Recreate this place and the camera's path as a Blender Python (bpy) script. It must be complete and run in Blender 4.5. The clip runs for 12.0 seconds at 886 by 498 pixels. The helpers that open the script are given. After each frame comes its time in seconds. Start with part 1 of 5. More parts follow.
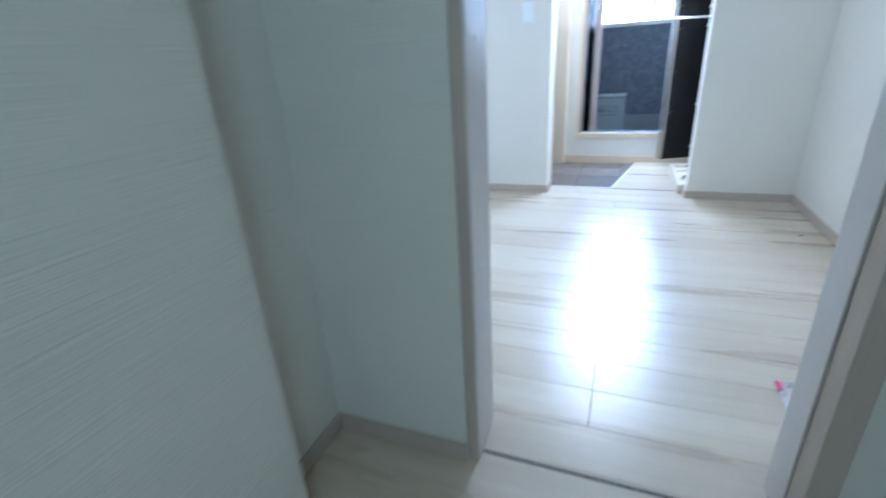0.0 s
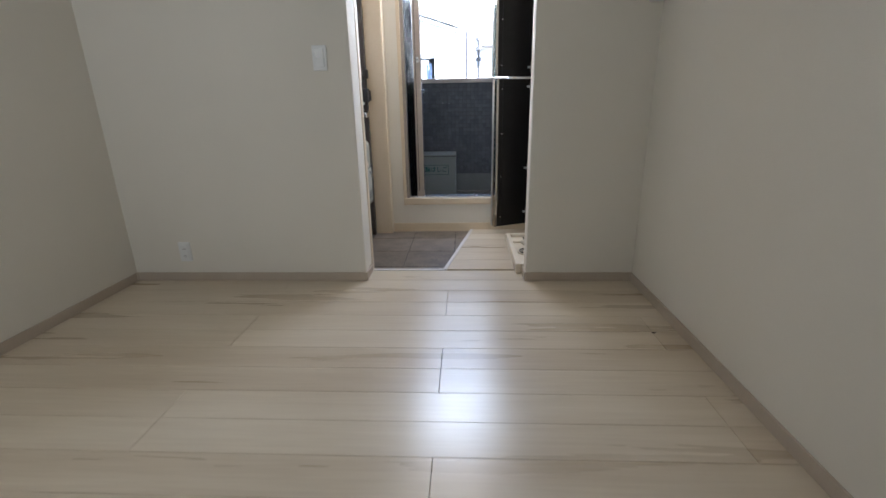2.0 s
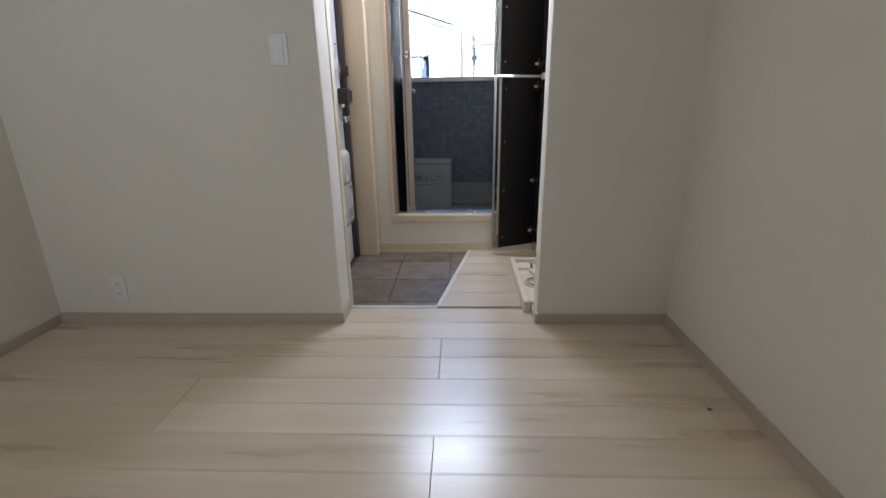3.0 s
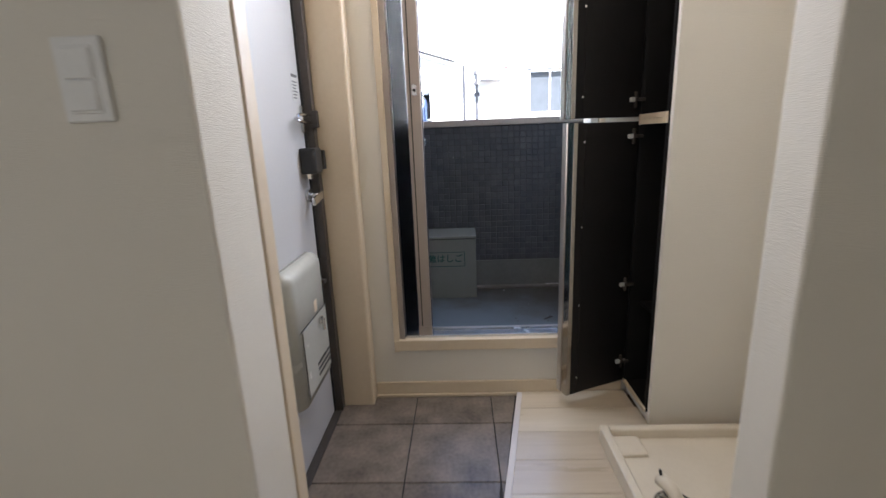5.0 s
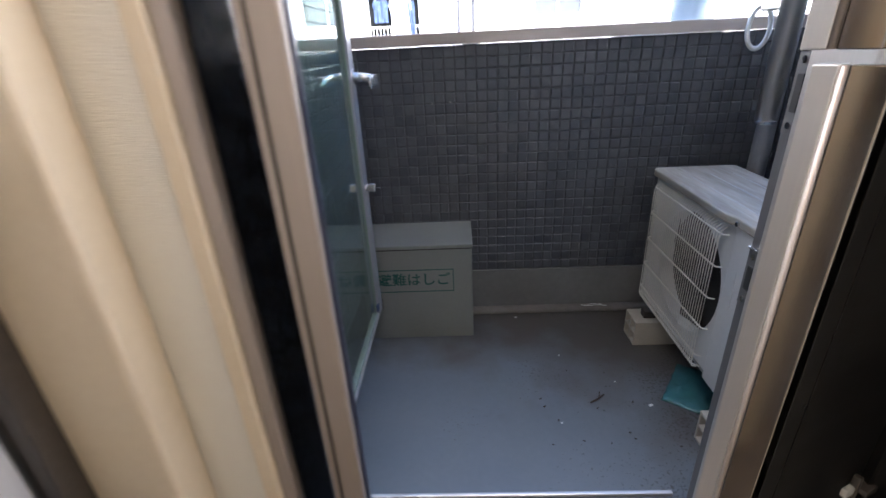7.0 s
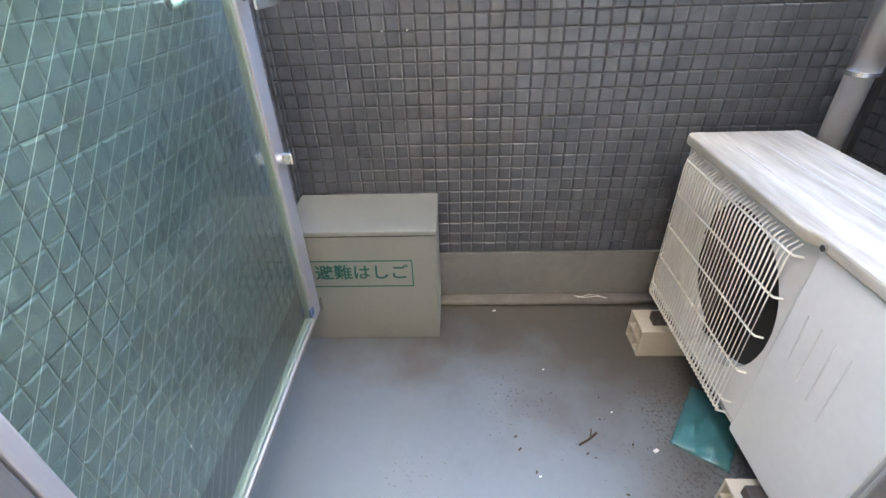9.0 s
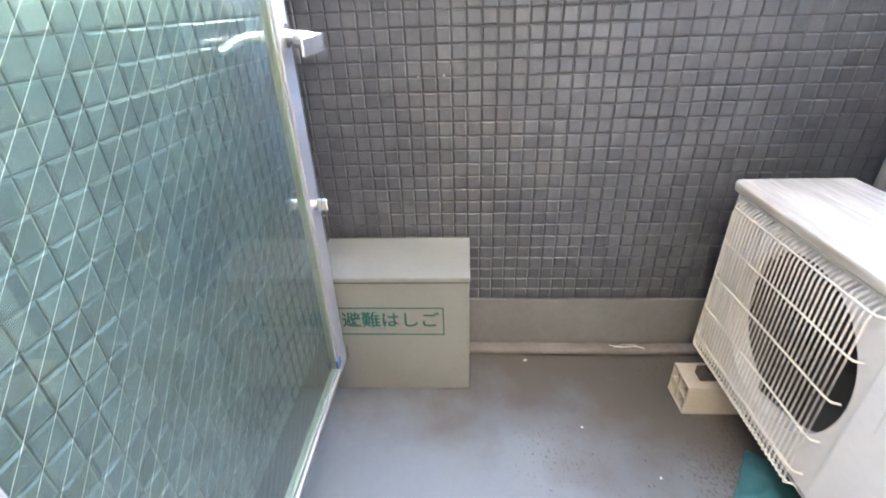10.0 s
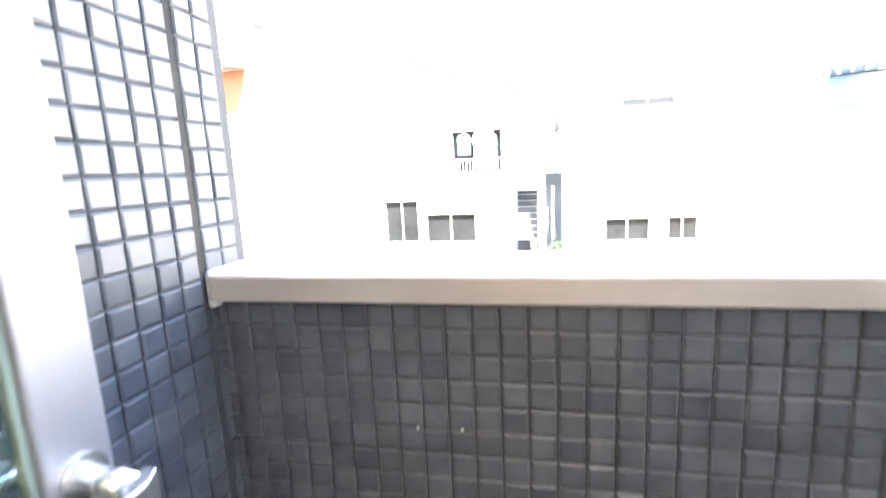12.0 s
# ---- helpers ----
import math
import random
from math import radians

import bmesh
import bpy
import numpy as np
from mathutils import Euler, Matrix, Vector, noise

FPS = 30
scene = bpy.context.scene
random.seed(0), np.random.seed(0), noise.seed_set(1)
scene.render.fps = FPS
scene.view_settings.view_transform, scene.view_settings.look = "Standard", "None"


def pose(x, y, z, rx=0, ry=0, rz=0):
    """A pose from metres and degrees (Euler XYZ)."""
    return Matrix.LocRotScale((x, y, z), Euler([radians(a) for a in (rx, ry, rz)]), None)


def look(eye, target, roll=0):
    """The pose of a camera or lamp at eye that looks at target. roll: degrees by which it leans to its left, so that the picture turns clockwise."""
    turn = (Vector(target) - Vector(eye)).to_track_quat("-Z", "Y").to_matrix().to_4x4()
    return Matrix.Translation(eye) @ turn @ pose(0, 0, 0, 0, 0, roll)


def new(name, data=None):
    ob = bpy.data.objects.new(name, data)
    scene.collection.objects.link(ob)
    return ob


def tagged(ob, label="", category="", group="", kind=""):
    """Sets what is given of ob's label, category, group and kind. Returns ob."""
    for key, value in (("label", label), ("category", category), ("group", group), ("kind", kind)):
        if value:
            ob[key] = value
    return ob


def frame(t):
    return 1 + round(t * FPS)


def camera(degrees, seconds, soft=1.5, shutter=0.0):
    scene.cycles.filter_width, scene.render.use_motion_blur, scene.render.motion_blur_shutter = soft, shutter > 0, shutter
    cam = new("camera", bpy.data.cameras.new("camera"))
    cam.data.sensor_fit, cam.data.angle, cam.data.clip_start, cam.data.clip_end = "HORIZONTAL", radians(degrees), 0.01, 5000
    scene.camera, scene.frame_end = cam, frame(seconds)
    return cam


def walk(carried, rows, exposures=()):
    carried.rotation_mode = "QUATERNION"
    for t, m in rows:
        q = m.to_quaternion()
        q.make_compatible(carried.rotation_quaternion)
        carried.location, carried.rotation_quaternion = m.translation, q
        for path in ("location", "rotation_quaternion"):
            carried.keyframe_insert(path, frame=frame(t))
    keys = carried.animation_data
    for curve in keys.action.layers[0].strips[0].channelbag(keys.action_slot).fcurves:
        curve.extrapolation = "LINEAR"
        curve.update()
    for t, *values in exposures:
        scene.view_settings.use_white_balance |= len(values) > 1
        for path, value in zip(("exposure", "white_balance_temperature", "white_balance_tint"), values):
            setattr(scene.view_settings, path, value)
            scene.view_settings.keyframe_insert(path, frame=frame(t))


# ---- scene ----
cam = camera(89.1, 12.0, shutter=0.5)
PATH = [
    (0, (0.066, -3.264, 0.93), (-0.639, -1.557, 0.162), -3.6),
    (0.5, (0.068, -3.042, 0.976), (-0.297, -1.198, 0.294), -2.5),
    (1, (0.05, -2.839, 0.954), (-0.169, -0.952, 0.329), -1.9),
    (1.5, (0.071, -2.649, 0.939), (-0.081, -0.747, 0.341), -1.6),
    (2, (0.141, -2.402, 0.967), (0.041, -0.502, 0.351), -1.1),
    (2.5, (0.144, -2.198, 0.974), (0.07, -0.302, 0.34), -1.1),
    (3, (0.129, -1.904, 0.988), (0.051, -0.005, 0.367), -0.9),
    (3.2, (0.135, -1.819, 1.004), (0.036, 0.085, 0.402), -1.2),
    (4.8, (-0.027, -0.792, 1.096), (-0.109, 1.148, 0.618), -2.3),
    (5, (-0.043, -0.68, 1.092), (-0.126, 1.26, 0.612), -2.3),
    (5.5, (-0.035, -0.344, 1.087), (-0.102, 1.591, 0.586), -2.2),
    (6, (-0.033, -0.048, 1.092), (-0.075, 1.869, 0.526), -2.6),
    (6.2, (-0.04, 0.074, 1.07), (-0.102, 1.991, 0.502), -2.8),
    (6.5, (-0.051, 0.293, 1.105), (-0.098, 2.181, 0.446), -2.9),
    (6.8, (-0.046, 0.498, 1.144), (-0.079, 2.345, 0.379), -2.6),
    (7, (0.003, 0.569, 1.157), (-0.072, 2.389, 0.332), -2.9),
    (7.5, (0.053, 0.827, 1.152), (0.047, 2.597, 0.221), -2.3),
    (9.3, (0.113, 1.036, 1.13), (0.039, 2.699, 0.02), -1.85),
    (9.5, (0.104, 1.052, 1.135), (0.035, 2.732, 0.053), -1.47),
    (10, (0.039, 1.076, 1.133), (-0.063, 2.824, 0.165), -1.99),
    (10.5, (0.026, 1.141, 1.216), (-0.094, 2.968, 0.412), -1.74),
    (11, (0.021, 1.241, 1.205), (-0.21, 3.117, 0.552), -2.22),
    (11.2, (0.016, 1.328, 1.194), (-0.263, 3.218, 0.603), -2.18),
    (11.5, (0.057, 1.502, 1.215), (-0.268, 3.417, 0.738), -2.09),
    (11.6, (0.075, 1.574, 1.236), (-0.268, 3.495, 0.794), -2.0),
    (11.8, (0.094, 1.661, 1.294), (-0.294, 3.584, 0.906), -2.59),
    (12, (0.098, 1.709, 1.33), (-0.32, 3.637, 1.0), -2.82),
]
EXPOSURES = [
    (0.0, 4.1, 4200, 6), (0.5, 3.5, 4450, 5), (1.0, 3.0, 5400, 10), (1.5, 2.8, 5450, 10), (2.5, 2.7, 5400, 11),
    (5.0, 2.55, 5750, 13), (5.5, 2.5, 5300, 14), (6.0, 2.5, 5850, 15), (6.5, 2.72, 6050, 15), (7.0, 3.02, 5900, 15), (7.5, 3.75, 5400, 8),
    (9.5, 4.95, 7100, 14), (10.0, 5.23, 6950, 15), (10.5, 5.37, 6800, 20), (11.0, 4.8, 6600, 13), (11.5, 4.55, 6500, 12), (12.0, 4.37, 6700, 12),
]
walk(cam, [(t, look(eye, target, roll)) for t, eye, target, roll in PATH], EXPOSURES)

# ---- light ----
world = bpy.data.worlds.new("sky")
scene.world = world
world.use_nodes = True
wn = world.node_tree.nodes
sky = wn.new("ShaderNodeTexSky")
sky.sky_type = "NISHITA"
sky.sun_disc = False
sky.sun_elevation = radians(42)
sky.sun_rotation = radians(160)
world.node_tree.links.new(sky.outputs[0], wn["Background"].inputs[0])
wn["Background"].inputs[1].default_value = 0.15

sun = new("sun", bpy.data.lights.new("sun", "SUN"))
sun.data.energy = 5.0
sun.data.angle = radians(0.5)
sun.data.color = (1.0, 0.95, 0.88)
sun.matrix_world = look((6, -16.5, 15.8), (0, 0, 0))


def area(name, w, h, watts, color, m):
    ob = new(name, bpy.data.lights.new(name, "AREA"))
    ob.data.shape, ob.data.size, ob.data.size_y, ob.data.energy, ob.data.color = "RECTANGLE", w, h, watts, color
    ob.matrix_world = m
    return ob


# added lamp in an unseen opening behind the camera, and the entrance's assumed ceiling lamp
area("room_fill_light", 0.9, 1.1, 1.32, (1.0, 0.955, 0.88), look((-1.2, -2.40, 1.45), (-1.2, 0, 1.35)))
# Lamp and fixture are out of view, assumed from the entrance's warm light.
area("assumed_entrance_lamp", 0.54, 0.54, 0.92, (1.0, 0.77, 0.53), look((0.05, 0.55, 2.35), (0.05, 0.5501, 0)))
# area lamp added in the top of the balcony door opening, boosts the sky's light
area("door_sky_fill", 0.72, 0.34, 2.8, (0.98, 0.98, 1.0), look((0.08, 1.13, 1.80), (0.22, -0.4, 0.92)))
# Lamp added to brighten the corridor walls; no window is known there.
area("corridor_fill_light", 0.8, 1.0, 0.70, (0.97, 0.99, 0.86), look((0.83, -4.5, 1.5), (-0.6, -3.2, 1.2)))


# ---- materials ----
def link(m, a, b):
    m.node_tree.links.new(a, b)


def material(name, dark, light, rough=0.5, metal=0.0, scale=(6, 6, 6), fine=(80, 80, 80), bump=0.05, depth=0.002,
             spread=0.5, rough_var=0.1, per_piece=0.0, spec=0.5, random_from=None):
    """Two colours mixed by a coarse and a fine noise in metres, with fine relief."""
    m = bpy.data.materials.new(name)
    m.use_nodes = True
    n = m.node_tree.nodes
    p = n["Principled BSDF"]
    p.inputs["Metallic"].default_value = metal
    p.inputs["Specular IOR Level"].default_value = spec
    co = n.new("ShaderNodeTexCoord")
    geo = n.new("ShaderNodeNewGeometry")
    maps = []
    for sc in (scale, fine):
        mp = n.new("ShaderNodeMapping")
        mp.inputs["Scale"].default_value = sc
        link(m, geo.outputs["Position"], mp.inputs[0])
        nz = n.new("ShaderNodeTexNoise")
        nz.inputs["Scale"].default_value = 1.0
        nz.inputs["Detail"].default_value = 4
        link(m, mp.outputs[0], nz.inputs["Vector"])
        maps.append(nz)
    add = n.new("ShaderNodeMath")
    add.operation = "MULTIPLY_ADD"
    add.inputs[1].default_value = 0.35
    link(m, maps[1].outputs[0], add.inputs[0])
    half = n.new("ShaderNodeMath")
    half.operation = "MULTIPLY"
    half.inputs[1].default_value = 0.65
    link(m, maps[0].outputs[0], half.inputs[0])
    link(m, half.outputs[0], add.inputs[2])
    fac = add.outputs[0]
    if per_piece:
        src = n.new("ShaderNodeObjectInfo").outputs["Random"] if random_from == "object" else geo.outputs["Random Per Island"]
        mr = n.new("ShaderNodeMapRange")
        mr.inputs[3].default_value, mr.inputs[4].default_value = -per_piece, per_piece
        link(m, src, mr.inputs[0])
        plus = n.new("ShaderNodeMath")
        link(m, fac, plus.inputs[0])
        link(m, mr.outputs[0], plus.inputs[1])
        fac = plus.outputs[0]
    ramp = n.new("ShaderNodeMapRange")
    ramp.inputs[1].default_value, ramp.inputs[2].default_value = 0.5 - spread / 2, 0.5 + spread / 2
    link(m, fac, ramp.inputs[0])
    mix = n.new("ShaderNodeMix")
    mix.data_type = "RGBA"
    mix.inputs[6].default_value, mix.inputs[7].default_value = (*dark, 1), (*light, 1)
    link(m, ramp.outputs[0], mix.inputs[0])
    link(m, mix.outputs[2], p.inputs["Base Color"])
    rr = n.new("ShaderNodeMapRange")
    rr.inputs[3].default_value, rr.inputs[4].default_value = max(0.02, rough - rough_var), min(1, rough + rough_var)
    link(m, maps[0].outputs[0], rr.inputs[0])
    link(m, rr.outputs[0], p.inputs["Roughness"])
    if bump:
        b = n.new("ShaderNodeBump")
        b.inputs["Strength"].default_value = bump
        b.inputs["Distance"].default_value = depth
        link(m, maps[1].outputs[0], b.inputs["Height"])
        link(m, b.outputs[0], p.inputs["Normal"])
    return m


WALLPAPER = material("wallpaper", (0.72, 0.682, 0.598), (0.80, 0.762, 0.678), 0.75, scale=(2, 2, 2), fine=(60, 60, 600), bump=0.6, depth=0.0018, spread=0.8, spec=0.3)
WALLPAPER_RIB = material("ribbed_wallpaper", (0.70, 0.675, 0.575), (0.79, 0.765, 0.665), 0.7, scale=(3, 3, 3), fine=(5, 5, 290), bump=0.8, depth=0.0025, spread=0.7, spec=0.3)
CEILING = material("ceiling_paper", (0.74, 0.73, 0.70), (0.8, 0.79, 0.76), 0.8, fine=(90, 90, 90), bump=0.3)
FLOORWOOD = material("ash_floor_wood", (0.47, 0.375, 0.255), (0.72, 0.64, 0.50), 0.285, scale=(0.7, 9, 1), fine=(4, 90, 1), bump=0.03, depth=0.001, spread=0.66, rough_var=0.05, per_piece=0.11, random_from="object", spec=1.0)
TRIM = material("greige_trim", (0.45, 0.375, 0.295), (0.53, 0.455, 0.37), 0.45, scale=(4, 4, 2), fine=(200, 200, 8), bump=0.06)
TRIM_PALE = material("pale_jamb_trim", (0.62, 0.58, 0.55), (0.70, 0.66, 0.63), 0.4, scale=(4, 4, 2), fine=(200, 200, 8), bump=0.05)
CREAM = material("cream_paint", (0.65, 0.54, 0.385), (0.73, 0.62, 0.46), 0.45, scale=(5, 5, 3), fine=(60, 60, 60), bump=0.08)
WHITE = material("white_plastic", (0.76, 0.76, 0.74), (0.82, 0.82, 0.80), 0.35, scale=(10, 10, 10), bump=0.0)
DARKGAP = material("dark_gap", (0.015, 0.013, 0.012), (0.03, 0.027, 0.025), 0.7)
GENKAN = material("slate_tile", (0.080, 0.064, 0.050), (0.235, 0.192, 0.150), 0.36, scale=(9, 9, 9), fine=(70, 70, 70), bump=0.15, spread=0.34, per_piece=0.05, random_from="object")
BOARD_GAP = material("shadowed_board_core", (0.13, 0.105, 0.08), (0.19, 0.155, 0.12), 0.9)
GROUT = material("dark_grout", (0.03, 0.028, 0.026), (0.06, 0.055, 0.05), 0.9)
ALU = material("aluminium", (0.50, 0.47, 0.44), (0.60, 0.57, 0.53), 0.38, metal=0.75, scale=(5, 5, 2), fine=(300, 300, 6), bump=0.02)
STILE = material("mauve_grey_aluminium", (0.33, 0.325, 0.345), (0.40, 0.395, 0.415), 0.4, metal=0.6, scale=(5, 5, 2), fine=(300, 300, 6), bump=0.02)
ALU_BRIGHT = material("bright_aluminium", (0.62, 0.62, 0.62), (0.75, 0.75, 0.75), 0.25, metal=0.9, scale=(8, 8, 3), fine=(300, 300, 8), bump=0.02)
ALU_WARM = material("champagne_aluminium", (0.36, 0.305, 0.26), (0.43, 0.37, 0.32), 0.4, metal=0.4, scale=(5, 5, 2), fine=(300, 300, 6), bump=0.02)
ALU_DARK = material("dull_grey_aluminium", (0.13, 0.128, 0.128), (0.18, 0.176, 0.174), 0.42, metal=0.5, scale=(5, 5, 2), fine=(300, 300, 6), bump=0.02)
CHROME = material("chrome", (0.6, 0.6, 0.6), (0.72, 0.72, 0.72), 0.15, metal=1.0, bump=0.0, rough_var=0.05)
STEELDARK = material("bronze_steel_frame", (0.05, 0.042, 0.036), (0.09, 0.078, 0.068), 0.4, metal=0.3, scale=(8, 8, 3), bump=0.03)
BLACKMESH = material("folded_black_screen", (0.011, 0.015, 0.024), (0.048, 0.056, 0.078), 0.16, scale=(30, 30, 30), fine=(120, 120, 60), bump=0.9, depth=0.003, spec=0.8)
BLACK = material("black_plastic", (0.012, 0.012, 0.012), (0.025, 0.025, 0.024), 0.45, scale=(20, 20, 20), bump=0.04)
CABBLACK = material("black_melamine", (0.007, 0.0068, 0.0066), (0.014, 0.013, 0.0125), 0.5, scale=(3, 3, 12), fine=(200, 200, 20), bump=0.05, spec=0.22)
POLISHED = material("polished_profile", (0.34, 0.315, 0.285), (0.42, 0.39, 0.36), 0.12, metal=1.0, scale=(6, 6, 2), fine=(300, 300, 6), bump=0.0, rough_var=0.04)
ENTRY = material("painted_steel_door", (0.55, 0.545, 0.54), (0.61, 0.605, 0.60), 0.38, scale=(3, 3, 3), fine=(120, 120, 120), bump=0.06)
MAILBOX = material("mailbox_enamel", (0.45, 0.45, 0.395), (0.52, 0.52, 0.465), 0.24, scale=(6, 6, 6), fine=(60, 60, 60), bump=0.02)
PANWHITE = material("pan_resin", (0.66, 0.585, 0.46), (0.74, 0.67, 0.54), 0.35, scale=(7, 7, 7), bump=0.02)
MOSAIC = material("glazed_mosaic", (0.051, 0.055, 0.065), (0.103, 0.109, 0.123), 0.36, scale=(14, 14, 14), fine=(90, 90, 90), bump=0.12, depth=0.002, spread=0.55, per_piece=0.15, random_from="object")
MOSAIC_STUFF = material("glazed_mosaic_far", (0.051, 0.055, 0.065), (0.103, 0.109, 0.123), 0.36, scale=(14, 14, 14), fine=(90, 90, 90), bump=0.12, depth=0.002, spread=0.55, per_piece=0.15)
SEALANT = material("black_sealant", (0.006, 0.006, 0.007), (0.012, 0.012, 0.013), 0.6, bump=0.1, spec=0.2)
JOINT = material("tile_joint", (0.046, 0.046, 0.050), (0.068, 0.068, 0.073), 0.8, bump=0.2)
CONCRETE = material("grey_coated_mortar", (0.13, 0.13, 0.125), (0.20, 0.20, 0.19), 0.6, scale=(4, 4, 4), fine=(50, 50, 50), bump=0.2)
GUTTER = material("stained_mortar", (0.13, 0.115, 0.098), (0.22, 0.20, 0.18), 0.7, scale=(8, 8, 8), fine=(60, 60, 60), bump=0.25)
COPING = material("coping_metal", (0.42, 0.365, 0.32), (0.50, 0.445, 0.395), 0.38, metal=0.35, scale=(3, 8, 8), fine=(10, 200, 200), bump=0.02)
BOXPAINT = material("box_grey_paint", (0.200, 0.205, 0.187), (0.245, 0.250, 0.230), 0.42, scale=(4, 4, 4), fine=(90, 90, 90), bump=0.04)
GASKET = material("pale_green_gasket", (0.17, 0.22, 0.18), (0.23, 0.28, 0.235), 0.5, bump=0.0)
GREENINK = material("green_ink", (0.002, 0.066, 0.055), (0.004, 0.095, 0.078), 0.5, bump=0.0)
ACWHITE = material("aged_white_enamel", (0.56, 0.555, 0.53), (0.67, 0.67, 0.65), 0.35, scale=(5, 5, 5), fine=(60, 60, 60), bump=0.04, spread=0.6)
ACTOP = material("dirt_streaked_enamel", (0.25, 0.215, 0.165), (0.55, 0.52, 0.455), 0.6, scale=(14, 1.6, 1), fine=(75, 9, 60), bump=0.03, spread=0.34, spec=0.3)
PRESSED = material("pressed_grey", (0.46, 0.46, 0.44), (0.54, 0.54, 0.52), 0.5, bump=0.0)
GRILLE = material("cream_wire", (0.72, 0.70, 0.63), (0.78, 0.76, 0.69), 0.4, bump=0.0)
BLOCK = material("beige_resin_block", (0.42, 0.38, 0.31), (0.52, 0.48, 0.40), 0.5, scale=(12, 12, 12), bump=0.08)
PIPE = material("grey_pvc", (0.30, 0.29, 0.28), (0.38, 0.37, 0.36), 0.35, scale=(5, 5, 3), bump=0.02)
PIPE_BLUE = material("blue_grey_plastic", (0.20, 0.245, 0.28), (0.26, 0.305, 0.34), 0.4, scale=(4, 4, 4), bump=0.02)
PINK = material("pink_print", (0.55, 0.04, 0.14), (0.7, 0.07, 0.2), 0.4, bump=0.0)
WRAP = material("clear_wrapper", (0.66, 0.63, 0.62), (0.8, 0.78, 0.77), 0.15, scale=(30, 30, 30), fine=(90, 90, 90), bump=0.6, depth=0.004)
FACADE = material("white_render", (0.72, 0.71, 0.69), (0.80, 0.79, 0.77), 0.85, scale=(0.6, 0.6, 0.6), fine=(20, 20, 20), bump=0.1)
HOUSE_RENDER = material("grey_house_render", (0.20, 0.20, 0.195), (0.28, 0.28, 0.27), 0.85, scale=(1.5, 1.5, 1.5), fine=(90, 90, 90), bump=0.3)
CURTAINED = material("curtained_pane", (0.005, 0.0056, 0.006), (0.013, 0.014, 0.015), 0.35, scale=(1.2, 1.2, 1.2), fine=(5, 5, 5), bump=0.0, spread=0.4, spec=0.1)
FROSTED = material("frosted_pane", (0.05, 0.056, 0.062), (0.075, 0.082, 0.09), 0.35, scale=(1, 1, 1), fine=(5, 5, 5), bump=0.0, spec=0.2)
REDTILE = material("red_roof_tile", (0.28, 0.03, 0.03), (0.36, 0.06, 0.05), 0.7, bump=0.0)
NAVY = material("navy_gasket", (0.014, 0.015, 0.03), (0.03, 0.032, 0.055), 0.35, bump=0.0)
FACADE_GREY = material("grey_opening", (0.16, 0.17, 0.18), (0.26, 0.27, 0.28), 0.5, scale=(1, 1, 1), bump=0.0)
# Unlit depth of the far house's openings is put into these dark colours.
FACADE_ROOM = material("room_wall_shade_tone", (0.09, 0.095, 0.10), (0.13, 0.135, 0.14), 0.7, scale=(1, 1, 1), bump=0.0)
FACADE_DARK = material("opening_shade_and_pipes", (0.03, 0.03, 0.035), (0.06, 0.058, 0.06), 0.6, scale=(1, 1, 1), bump=0.0)
ROOF = material("grey_roof", (0.30, 0.29, 0.28), (0.42, 0.40, 0.38), 0.7, scale=(2, 2, 2), bump=0.1)
TERRACOTTA = material("terracotta_wall", (0.22, 0.085, 0.04), (0.27, 0.11, 0.055), 0.8, scale=(1, 1, 1), bump=0.1)
CLOTH_BLUE = material("blue_cloth", (0.05, 0.08, 0.16), (0.12, 0.17, 0.30), 0.9, scale=(8, 8, 8), bump=0.2)
CLOTH_WHITE = material("white_cloth", (0.62, 0.66, 0.72), (0.75, 0.78, 0.82), 0.9, scale=(8, 8, 8), bump=0.2)
LEAF = material("green_leaf", (0.03, 0.08, 0.03), (0.08, 0.16, 0.06), 0.6, scale=(9, 9, 9), bump=0.2)
ASPHALT = material("asphalt", (0.04, 0.04, 0.04), (0.07, 0.07, 0.068), 0.9, scale=(0.5, 0.5, 0.5), fine=(60, 60, 60), bump=0.3)
DIRT = material("dead_leaf", (0.02, 0.015, 0.01), (0.06, 0.04, 0.025), 0.8, bump=0.0)
LABELWHITE = material("paper_label", (0.6, 0.6, 0.58), (0.7, 0.7, 0.68), 0.6, bump=0.0)
LABELINK = material("grey_ink", (0.12, 0.12, 0.12), (0.18, 0.18, 0.18), 0.6, bump=0.0)


